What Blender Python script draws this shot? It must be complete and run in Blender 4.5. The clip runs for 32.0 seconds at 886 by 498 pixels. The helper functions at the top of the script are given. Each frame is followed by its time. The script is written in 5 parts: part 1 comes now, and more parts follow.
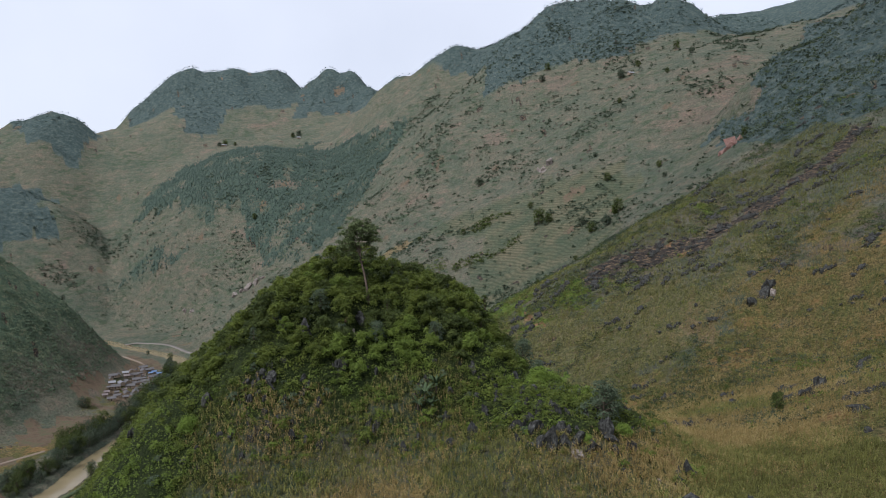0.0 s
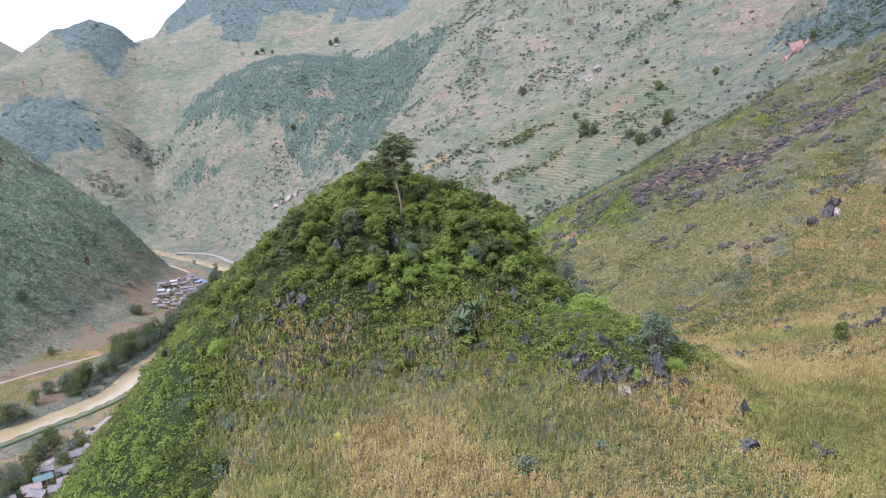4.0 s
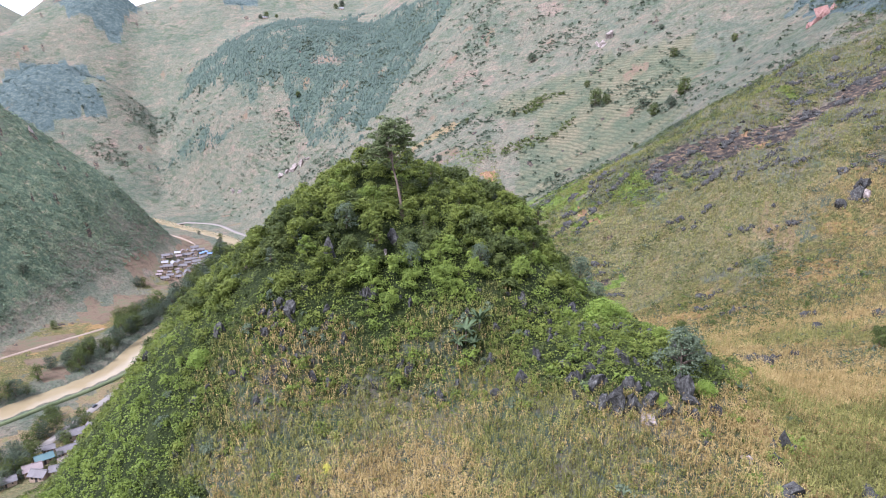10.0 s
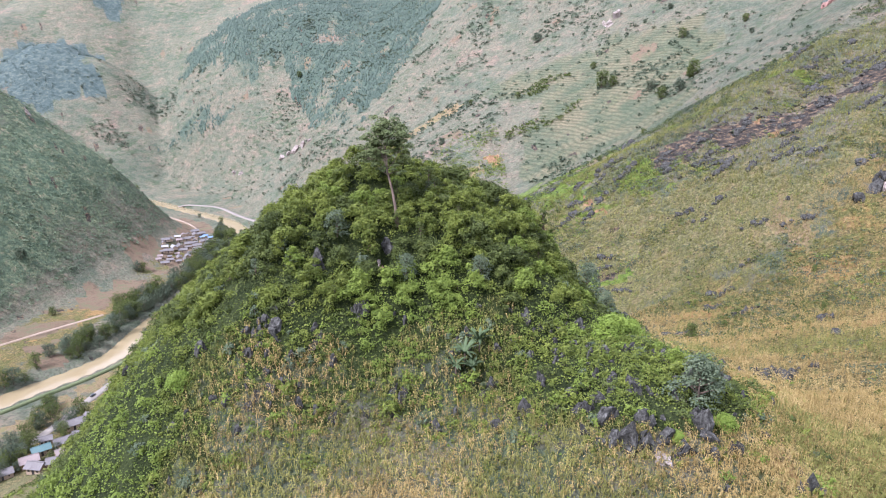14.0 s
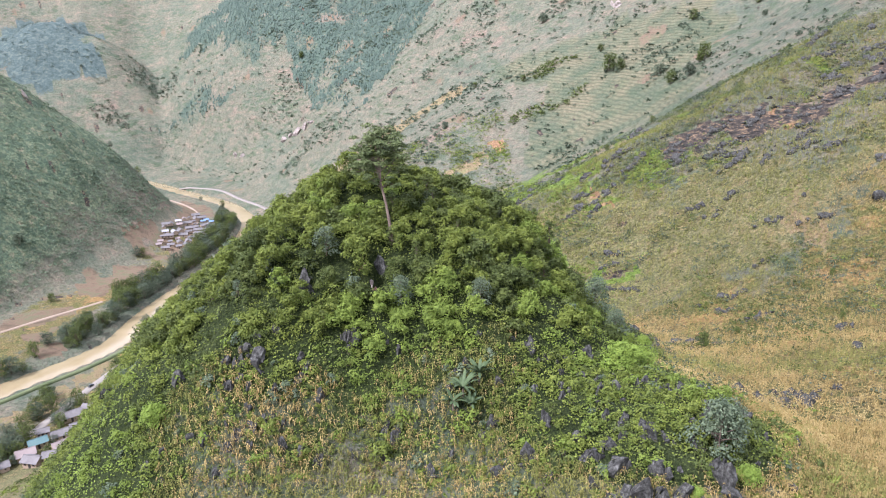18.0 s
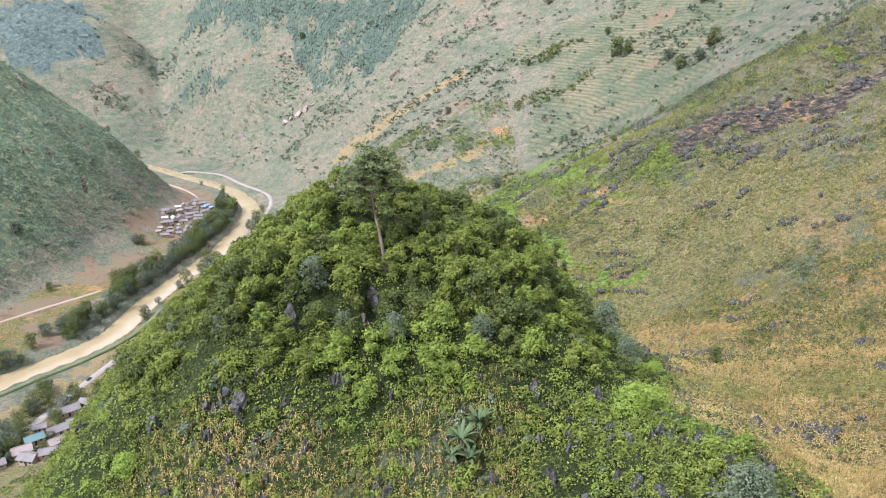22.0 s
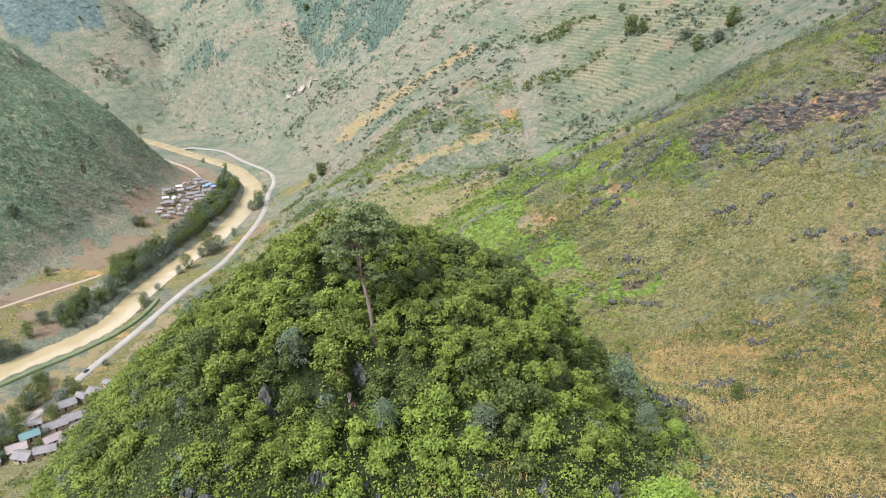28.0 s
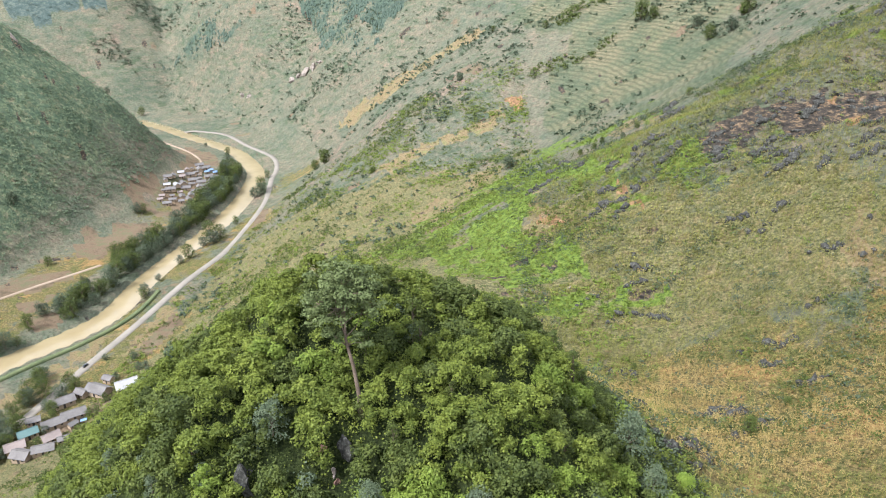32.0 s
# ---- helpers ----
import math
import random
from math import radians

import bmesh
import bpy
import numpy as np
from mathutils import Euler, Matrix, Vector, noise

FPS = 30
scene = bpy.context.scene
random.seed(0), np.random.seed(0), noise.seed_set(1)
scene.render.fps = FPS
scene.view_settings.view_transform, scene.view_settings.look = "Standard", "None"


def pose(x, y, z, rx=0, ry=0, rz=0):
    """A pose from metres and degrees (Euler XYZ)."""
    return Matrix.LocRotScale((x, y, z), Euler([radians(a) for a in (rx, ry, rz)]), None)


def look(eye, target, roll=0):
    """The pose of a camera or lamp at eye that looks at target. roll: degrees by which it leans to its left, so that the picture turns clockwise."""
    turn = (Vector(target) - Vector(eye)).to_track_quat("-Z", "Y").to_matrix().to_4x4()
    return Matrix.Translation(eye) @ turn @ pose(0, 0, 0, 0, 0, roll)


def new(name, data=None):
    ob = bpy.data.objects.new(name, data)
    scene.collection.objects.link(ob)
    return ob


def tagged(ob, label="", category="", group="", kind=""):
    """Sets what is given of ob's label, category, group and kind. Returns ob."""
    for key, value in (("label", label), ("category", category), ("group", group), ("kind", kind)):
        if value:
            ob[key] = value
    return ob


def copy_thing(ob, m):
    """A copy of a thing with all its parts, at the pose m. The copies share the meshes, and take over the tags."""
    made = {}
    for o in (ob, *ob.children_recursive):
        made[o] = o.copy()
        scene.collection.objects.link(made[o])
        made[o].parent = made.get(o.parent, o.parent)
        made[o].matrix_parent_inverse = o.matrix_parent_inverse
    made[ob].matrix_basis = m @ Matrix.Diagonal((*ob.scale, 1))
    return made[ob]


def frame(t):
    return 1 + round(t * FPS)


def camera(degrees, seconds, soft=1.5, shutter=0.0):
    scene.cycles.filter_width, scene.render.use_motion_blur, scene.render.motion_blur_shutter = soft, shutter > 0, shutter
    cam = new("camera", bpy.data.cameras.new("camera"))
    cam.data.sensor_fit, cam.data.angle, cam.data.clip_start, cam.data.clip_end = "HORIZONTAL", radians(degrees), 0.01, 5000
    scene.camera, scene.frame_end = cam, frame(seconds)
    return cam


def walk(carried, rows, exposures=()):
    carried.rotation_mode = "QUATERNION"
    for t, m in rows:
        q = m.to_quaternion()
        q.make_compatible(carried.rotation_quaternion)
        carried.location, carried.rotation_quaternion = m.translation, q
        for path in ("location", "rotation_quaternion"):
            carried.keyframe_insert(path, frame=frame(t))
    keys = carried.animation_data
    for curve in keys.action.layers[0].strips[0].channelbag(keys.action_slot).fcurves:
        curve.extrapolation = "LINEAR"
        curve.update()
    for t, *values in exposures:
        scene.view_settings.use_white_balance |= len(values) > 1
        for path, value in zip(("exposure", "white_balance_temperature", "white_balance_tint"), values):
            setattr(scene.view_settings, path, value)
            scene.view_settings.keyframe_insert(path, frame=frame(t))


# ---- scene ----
cam = camera(68.4, 32.0, 1.0)
PATH = [
    (0, (-2.430, -16.474, 231.082), (-2.220, -14.489, 230.945), -0.1),
    (0.5, (-2.251, -15.041, 231.095), (-2.043, -13.059, 230.936), -0.0),
    (1, (-2.074, -13.614, 231.112), (-1.875, -11.635, 230.909), -0.0),
    (1.5, (-1.902, -12.200, 231.139), (-1.733, -10.223, 230.888), -0.0),
    (2, (-1.740, -10.804, 231.182), (-1.596, -8.832, 230.883), -0.0),
    (2.5, (-1.588, -9.433, 231.245), (-1.460, -7.468, 230.897), -0.1),
    (3, (-1.448, -8.090, 231.332), (-1.335, -6.129, 230.955), -0.1),
    (3.5, (-1.316, -6.776, 231.447), (-1.219, -4.817, 231.055), -0.1),
    (5.5, (-0.851, -1.801, 232.201), (-0.778, 0.150, 231.769), -0.1),
    (6, (-0.736, -0.568, 232.467), (-0.664, 1.382, 232.028), -0.1),
    (7, (-0.496, 1.907, 233.088), (-0.426, 3.854, 232.633), -0.1),
    (8, (-0.220, 4.432, 233.813), (-0.153, 6.374, 233.341), -0.1),
    (9, (0.095, 7.013, 234.619), (0.158, 8.952, 234.131), -0.1),
    (10, (0.450, 9.654, 235.479), (0.511, 11.589, 234.975), -0.1),
    (11, (0.832, 12.350, 236.362), (0.889, 14.281, 235.844), -0.1),
    (12, (1.225, 15.096, 237.246), (1.280, 17.022, 236.711), -0.1),
    (13, (1.608, 17.864, 238.137), (1.659, 19.787, 237.589), -0.1),
    (14, (1.965, 20.653, 239.061), (2.014, 22.571, 238.496), -0.1),
    (14.5, (2.138, 22.067, 239.542), (2.186, 23.983, 238.970), -0.0),
    (16.5, (2.844, 27.873, 241.637), (2.886, 29.779, 241.032), -0.0),
    (17, (3.033, 29.323, 242.214), (3.072, 31.226, 241.603), -0.1),
    (18, (3.414, 32.211, 243.438), (3.450, 34.110, 242.813), -0.0),
    (19, (3.774, 35.137, 244.726), (3.808, 37.031, 244.085), -0.0),
    (20, (4.102, 38.109, 246.042), (4.132, 39.998, 245.387), -0.0),
    (21, (4.381, 41.104, 247.397), (4.409, 42.988, 246.726), -0.0),
    (22, (4.605, 44.112, 248.786), (4.630, 45.991, 248.102), -0.0),
    (23, (4.793, 47.156, 250.202), (4.816, 49.030, 249.503), 0.0),
    (24, (4.977, 50.274, 251.625), (4.997, 52.143, 250.912), 0.1),
    (25, (5.190, 53.477, 253.077), (5.207, 55.340, 252.350), 0.1),
    (25.5, (5.314, 55.103, 253.829), (5.329, 56.963, 253.094), 0.0),
    (27.5, (5.916, 61.713, 257.042), (5.923, 63.562, 256.280), 0.1),
    (28, (6.111, 63.369, 257.896), (6.116, 65.215, 257.126), 0.2),
    (29, (6.547, 66.671, 259.660), (6.547, 68.511, 258.877), 0.2),
    (30, (6.998, 69.912, 261.517), (6.991, 71.745, 260.718), 0.2),
    (31, (7.391, 73.048, 263.468), (7.379, 74.875, 262.653), 0.2),
    (32, (7.773, 76.090, 265.360), (7.761, 77.909, 264.529), 0.3),
]
walk(cam, [(t, look(eye, target, roll)) for t, eye, target, roll in PATH],
     exposures=[(0.0, -0.58, 5850, 14), (1.2, -0.46, 5850, 14), (2.6, 0.76, 5600, 22), (5.5, 0.83, 5500, 26), (10.0, 0.97, 5550, 27), (18.0, 1.13, 5750, 24), (32.0, 1.08, 6050, 12)])

# ---- light: bright overcast with a soft high sun ----
SUN_EL, SUN_AZ = radians(52), radians(235)
world = bpy.data.worlds.new("overcast_sky")
scene.world = world
world.use_nodes = True
wt = world.node_tree
wt.nodes.clear()
w_out = wt.nodes.new("ShaderNodeOutputWorld")
w_bg = wt.nodes.new("ShaderNodeBackground")
w_sky = wt.nodes.new("ShaderNodeTexSky")
w_sky.sky_type = "NISHITA"
w_sky.sun_disc = False
w_sky.sun_elevation, w_sky.sun_rotation = SUN_EL, SUN_AZ
w_mix = wt.nodes.new("ShaderNodeMixRGB")
w_mix.inputs[0].default_value = 0.85
w_noise = wt.nodes.new("ShaderNodeTexNoise")
w_noise.inputs["Scale"].default_value = 2.2
w_noise.inputs["Detail"].default_value = 5
w_ramp = wt.nodes.new("ShaderNodeValToRGB")
w_ramp.color_ramp.elements[0].position, w_ramp.color_ramp.elements[0].color = 0.3, (11.0, 11.3, 11.7, 1)
w_ramp.color_ramp.elements[1].position, w_ramp.color_ramp.elements[1].color = 0.7, (13.0, 13.2, 13.5, 1)
wt.links.new(w_noise.outputs["Fac"], w_ramp.inputs[0])
wt.links.new(w_sky.outputs[0], w_mix.inputs[1])
wt.links.new(w_ramp.outputs[0], w_mix.inputs[2])
wt.links.new(w_mix.outputs[0], w_bg.inputs[0])
w_bg.inputs[1].default_value = 0.115
wt.links.new(w_bg.outputs[0], w_out.inputs[0])
sun_data = bpy.data.lights.new("sun", "SUN")
sun_data.energy, sun_data.angle, sun_data.color = 4.8, radians(10), (1.0, 0.96, 0.9)
sun = new("sun", sun_data)
sun_dir = Vector((math.sin(SUN_AZ) * math.cos(SUN_EL), math.cos(SUN_AZ) * math.cos(SUN_EL), math.sin(SUN_EL)))
sun.matrix_world = look(sun_dir * 800, (0, 0, 0))


# ---- materials ----
DULL = 0.74  # darkens every mixed base colour alike, to set the ground against the bright sky


class Nodes:
    """Small builder for node materials."""

    def __init__(self, name, rough=0.8, spec=0.3):
        self.mat = bpy.data.materials.new(name)
        self.mat.use_nodes = True
        self.tree = self.mat.node_tree
        self.tree.nodes.clear()
        self.out = self.add("ShaderNodeOutputMaterial")
        self.bsdf = self.add("ShaderNodeBsdfPrincipled")
        self.bsdf.inputs["Roughness"].default_value = rough
        self.bsdf.inputs["Specular IOR Level"].default_value = spec
        self.link(self.bsdf.outputs[0], self.out.inputs[0])
        self.pos = self.add("ShaderNodeNewGeometry").outputs["Position"]

    def add(self, kind):
        return self.tree.nodes.new(kind)

    def link(self, a, b):
        self.tree.links.new(a, b)

    def noise(self, scale, detail=4, rough=0.6, stretch=None):
        n = self.add("ShaderNodeTexNoise")
        n.inputs["Scale"].default_value, n.inputs["Detail"].default_value = scale, detail
        n.inputs["Roughness"].default_value = rough
        src = self.pos
        if stretch:
            v = self.add("ShaderNodeVectorMath")
            v.operation = "MULTIPLY"
            v.inputs[1].default_value = stretch
            self.link(src, v.inputs[0])
            src = v.outputs[0]
        self.link(src, n.inputs["Vector"])
        return n.outputs["Fac"]

    def ramp(self, fac, stops):
        r = self.add("ShaderNodeValToRGB")
        e = r.color_ramp.elements
        while len(e) < len(stops):
            e.new(0.5)
        for k, (p, c) in enumerate(stops):
            e[k].position = p
            e[k].color = (*c, 1) if len(c) == 3 else c
        self.link(fac, r.inputs[0])
        return r.outputs[0]

    def mix(self, fac, a, b, mode="MIX"):
        m = self.add("ShaderNodeMixRGB")
        m.blend_type = mode
        for k, v in enumerate((fac, a, b)):
            if hasattr(v, "is_output"):
                self.link(v, m.inputs[k])
            elif k == 0:
                m.inputs[0].default_value = v
            else:
                m.inputs[k].default_value = (*v, 1)
        return m.outputs[0]

    def math(self, op, a, b=0.0, clamp=False):
        m = self.add("ShaderNodeMath")
        m.operation, m.use_clamp = op, clamp
        for k, v in enumerate((a, b)):
            if hasattr(v, "is_output"):
                self.link(v, m.inputs[k])
            else:
                m.inputs[k].default_value = v
        return m.outputs[0]

    def attr(self, name):
        a = self.add("ShaderNodeAttribute")
        a.attribute_name = name
        return a.outputs["Fac"]

    def bump(self, height, strength, dist):
        b = self.add("ShaderNodeBump")
        b.inputs["Strength"].default_value, b.inputs["Distance"].default_value = strength, dist
        self.link(height, b.inputs["Height"])
        self.link(b.outputs[0], self.bsdf.inputs["Normal"])

    def colour(self, c):
        if hasattr(c, "is_output"):
            self.link(self.mix(1.0, c, (DULL, DULL, DULL), "MULTIPLY"), self.bsdf.inputs["Base Color"])
        else:
            self.bsdf.inputs["Base Color"].default_value = (*c, 1)
        return self.mat


def leaf_mat(name, dark, mid, light, patch=0.12, translucent=0.15):
    """Foliage: hue varies leaf by leaf and in patches."""
    n = Nodes(name, 0.6, 0.12)
    dark, mid, light = [(r, g, max(b, 0.17 * g)) for r, g, b in (dark, mid, light)]
    isl = n.add("ShaderNodeNewGeometry").outputs["Random Per Island"]
    c = n.ramp(isl, [(0.0, dark), (0.5, mid), (1.0, light)])
    clump = n.ramp(n.noise(patch * 5, 3), [(0.36, dark), (0.5, mid), (0.64, light)])
    big = n.ramp(n.noise(patch, 3), [(0.36, dark), (0.5, mid), (0.66, light)])
    c = n.mix(0.34, n.mix(0.45, clump, big), c)
    n.colour(c)
    tr = n.add("ShaderNodeBsdfTranslucent")
    n.link(n.mix(1.0, c, (DULL, DULL, DULL), "MULTIPLY"), tr.inputs[0])
    mx = n.add("ShaderNodeMixShader")
    mx.inputs[0].default_value = translucent
    n.link(n.bsdf.outputs[0], mx.inputs[1])
    n.link(tr.outputs[0], mx.inputs[2])
    n.link(mx.outputs[0], n.out.inputs[0])
    return n.mat


def ground_mat():
    n = Nodes("hillside_ground", 0.95, 0.1)
    fine, mid, big = n.noise(0.9, 6, 0.75), n.noise(0.13, 7, 0.72), n.noise(0.022, 6, 0.65)
    tuft = n.noise(0.33, 6, 0.75)
    streak = n.noise(0.035, 7, 0.7, (1.0, 1.0, 3.5))
    wide = n.noise(0.0085, 7, 0.66)
    patchy = n.noise(0.014, 6, 0.68, (1.0, 1.0, 1.8))
    # Grass ramps hold distance haze as colour: greyer and bluer greens
    grass = n.ramp(streak, [(0.38, (0.087, 0.114, 0.079)), (0.46, (0.131, 0.154, 0.109)), (0.54, (0.202, 0.183, 0.130)), (0.62, (0.306, 0.212, 0.159))])
    grass = n.mix(0.55, grass, n.ramp(wide, [(0.38, (0.091, 0.121, 0.089)), (0.46, (0.135, 0.160, 0.117)), (0.52, (0.231, 0.193, 0.145)), (0.57, (0.151, 0.166, 0.117)), (0.63, (0.317, 0.202, 0.166))]))
    grass = n.mix(0.3, grass, n.ramp(mid, [(0.38, (0.075, 0.094, 0.065)), (0.5, (0.159, 0.168, 0.117)), (0.62, (0.290, 0.227, 0.166))]))
    clump = n.ramp(n.noise(0.06, 7, 0.68, (1.0, 1.0, 2.6)), [(0.5, (0, 0, 0)), (0.58, (0.75, 0.75, 0.75))])
    clump = n.mix(1.0, clump, n.ramp(patchy, [(0.46, (0, 0, 0)), (0.56, (1, 1, 1))]), "MULTIPLY")
    grass = n.mix(clump, grass, n.ramp(fine, [(0.36, (0.055, 0.085, 0.05)), (0.62, (0.105, 0.145, 0.08))]))
    grass = n.mix(n.ramp(tuft, [(0.52, (0, 0, 0)), (0.6, (0.5, 0.5, 0.5))]), grass, (0.08, 0.115, 0.06))
    speck = n.ramp(n.noise(0.4, 5, 0.75), [(0.36, (0.68, 0.68, 0.68)), (0.5, (1.0, 1.0, 1.0)), (0.64, (1.22, 1.22, 1.18))])
    grass = n.mix(1.0, grass, speck, "MULTIPLY")
    terrace = n.add("ShaderNodeTexWave")
    terrace.bands_direction = "Z"
    terrace.inputs["Scale"].default_value, terrace.inputs["Distortion"].default_value = 0.11, 9.0
    terrace.inputs["Detail"].default_value, terrace.inputs["Detail Scale"].default_value = 5, 0.3
    n.link(n.pos, terrace.inputs["Vector"])
    strip = n.math("MULTIPLY", n.ramp(terrace.outputs["Fac"], [(0.4, (0, 0, 0)), (0.9, (0.5, 0.5, 0.5))]), n.attr("terrace"))
    field = n.ramp(n.noise(0.03, 5, 0.7), [(0.42, (0.105, 0.135, 0.08)), (0.5, (0.155, 0.165, 0.095)), (0.6, (0.22, 0.195, 0.115))])
    grass = n.mix(n.math("MULTIPLY", n.attr("terrace"), 0.7), grass, n.mix(1.0, field, speck, "MULTIPLY"))
    grass = n.mix(strip, grass, (0.07, 0.092, 0.055))
    corn = n.ramp(fine, [(0.38, (0.075, 0.065, 0.025)), (0.5, (0.19, 0.15, 0.065)), (0.64, (0.4, 0.3, 0.14))])
    corn = n.mix(n.ramp(mid, [(0.44, (0, 0, 0)), (0.56, (0.8, 0.8, 0.8))]), corn, n.ramp(fine, [(0.38, (0.05, 0.068, 0.02)), (0.64, (0.2, 0.21, 0.075))]))
    corn = n.mix(n.ramp(n.noise(0.045, 5, 0.7), [(0.55, (0, 0, 0)), (0.63, (0.7, 0.7, 0.7))]), corn, n.ramp(fine, [(0.36, (0.2, 0.11, 0.045)), (0.6, (0.5, 0.3, 0.13))]))
    # Scrub floor is darkened in the colour, as shade between the shrubs
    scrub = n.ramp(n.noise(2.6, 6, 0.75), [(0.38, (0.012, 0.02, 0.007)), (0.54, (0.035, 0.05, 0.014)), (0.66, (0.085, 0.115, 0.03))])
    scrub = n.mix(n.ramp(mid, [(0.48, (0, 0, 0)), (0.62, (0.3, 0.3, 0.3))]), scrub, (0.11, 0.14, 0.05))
    # Pine and high-wood ground: distance haze painted in as a blue tint
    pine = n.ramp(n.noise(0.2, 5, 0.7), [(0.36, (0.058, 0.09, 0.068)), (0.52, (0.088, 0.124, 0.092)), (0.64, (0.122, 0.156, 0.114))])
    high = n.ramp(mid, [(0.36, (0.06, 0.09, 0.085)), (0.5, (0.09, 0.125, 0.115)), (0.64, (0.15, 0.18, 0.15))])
    soil = n.ramp(n.noise(0.09, 6, 0.7), [(0.35, (0.13, 0.105, 0.07)), (0.5, (0.215, 0.155, 0.105)), (0.65, (0.17, 0.165, 0.095))])
    rock = n.ramp(n.noise(0.3, 8, 0.72, (1.0, 1.0, 2.5)), [(0.38, (0.026, 0.024, 0.022)), (0.52, (0.08, 0.068, 0.056)), (0.58, (0.2, 0.14, 0.085)), (0.66, (0.32, 0.235, 0.155))])
    meadow = n.ramp(fine, [(0.36, (0.065, 0.076, 0.036)), (0.5, (0.172, 0.168, 0.08)), (0.64, (0.32, 0.28, 0.14))])
    meadow = n.mix(n.ramp(mid, [(0.48, (0, 0, 0)), (0.6, (0.6, 0.6, 0.6))]), meadow, n.ramp(fine, [(0.36, (0.13, 0.1, 0.05)), (0.64, (0.38, 0.29, 0.15))]))
    meadow = n.mix(n.ramp(tuft, [(0.55, (0, 0, 0)), (0.62, (0.6, 0.6, 0.6))]), meadow, (0.065, 0.095, 0.035))
    straw = n.ramp(fine, [(0.36, (0.14, 0.105, 0.055)), (0.5, (0.25, 0.19, 0.105)), (0.64, (0.35, 0.27, 0.155))])
    straw = n.mix(n.ramp(mid, [(0.5, (0, 0, 0)), (0.62, (0.6, 0.6, 0.6))]), straw, (0.2, 0.22, 0.09))
    raw = n.ramp(n.noise(0.35, 7, 0.75), [(0.38, (0.15, 0.1, 0.06)), (0.5, (0.31, 0.18, 0.095)), (0.62, (0.42, 0.27, 0.155))])
    lush = n.ramp(n.noise(0.45, 6, 0.75), [(0.36, (0.04, 0.06, 0.02)), (0.46, (0.12, 0.18, 0.035)), (0.64, (0.24, 0.32, 0.06))])
    # Western slope: some haze mixed into the colour, paler and bluer
    west = n.ramp(mid, [(0.36, (0.07, 0.112, 0.072)), (0.48, (0.125, 0.172, 0.105)), (0.57, (0.19, 0.22, 0.13)), (0.66, (0.28, 0.25, 0.165))])
    west = n.mix(1.0, west, speck, "MULTIPLY")
    west = n.mix(n.ramp(tuft, [(0.49, (0, 0, 0)), (0.57, (0.8, 0.8, 0.8))]), west, (0.075, 0.11, 0.075))
    c = grass
    edge = n.math("MULTIPLY", n.math("SUBTRACT", mid, 0.5), 1.6)
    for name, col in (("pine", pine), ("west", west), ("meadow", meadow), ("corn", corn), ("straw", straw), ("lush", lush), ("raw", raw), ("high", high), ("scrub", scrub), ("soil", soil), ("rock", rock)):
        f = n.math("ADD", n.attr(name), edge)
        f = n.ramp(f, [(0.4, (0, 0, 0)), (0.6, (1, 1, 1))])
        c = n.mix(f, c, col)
    n.bump(n.math("ADD", fine, n.math("MULTIPLY", tuft, 2.0)), 1.0, 1.5)
    return n.colour(c)


def plain_mat(name, a, b, scale=3.0, rough=0.8, bump=0.3, dist=0.05, spec=0.3):
    n = Nodes(name, rough, spec)
    f = n.noise(scale, 6, 0.7)
    g = n.noise(scale * 0.13, 4)
    n.bump(f, bump, dist)
    c = n.mix(0.5, n.ramp(f, [(0.3, a), (0.7, b)]), n.ramp(g, [(0.35, a), (0.65, b)]))
    return n.colour(c)


def rock_mat(name, dark, mid, light):
    n = Nodes(name, 0.9, 0.2)
    f = n.noise(1.6, 8, 0.75)
    streak = n.noise(1.2, 6, 0.7, (1.5, 1.5, 0.25))
    c = n.mix(0.5, n.ramp(f, [(0.4, dark), (0.5, mid), (0.66, light)]), n.ramp(streak, [(0.4, dark), (0.53, mid), (0.66, light)]))
    n.bump(n.math("ADD", f, streak), 1.0, 0.35)
    return n.colour(c)


M_GROUND = ground_mat()
M_SHRUB = leaf_mat("shrub_leaf", (0.045, 0.068, 0.013), (0.122, 0.158, 0.028), (0.225, 0.265, 0.048))
M_SHRUB_DARK = leaf_mat("dark_shrub_leaf", (0.024, 0.038, 0.012), (0.07, 0.095, 0.024), (0.15, 0.182, 0.044))
M_LIME = leaf_mat("lime_vine_leaf", (0.068, 0.102, 0.013), (0.142, 0.2, 0.024), (0.215, 0.278, 0.036))
M_GREY_LEAF = leaf_mat("greyish_leaf", (0.045, 0.065, 0.04), (0.095, 0.13, 0.075), (0.18, 0.22, 0.13))
M_CROWN = leaf_mat("umbrella_crown_leaf", (0.045, 0.065, 0.024), (0.11, 0.145, 0.054), (0.2, 0.24, 0.1))
# Leaves of the farther slopes: base colours blued to imitate haze
M_FAR_LEAF = leaf_mat("slope_shrub_leaf", (0.042, 0.062, 0.04), (0.076, 0.1, 0.062), (0.12, 0.148, 0.088), 0.03)
M_WEST_LEAF_HAZED = leaf_mat("hazed_mountain_scrub_leaf", (0.075, 0.118, 0.075), (0.135, 0.185, 0.112), (0.215, 0.262, 0.155), 0.02)
M_PINE_HAZED = leaf_mat("hazed_pine_leaf", (0.052, 0.084, 0.066), (0.08, 0.116, 0.09), (0.112, 0.148, 0.114), 0.02)
M_HIGH_LEAF_HAZED = leaf_mat("hazed_ridge_wood_leaf", (0.042, 0.066, 0.056), (0.07, 0.102, 0.086), (0.11, 0.148, 0.122), 0.01)
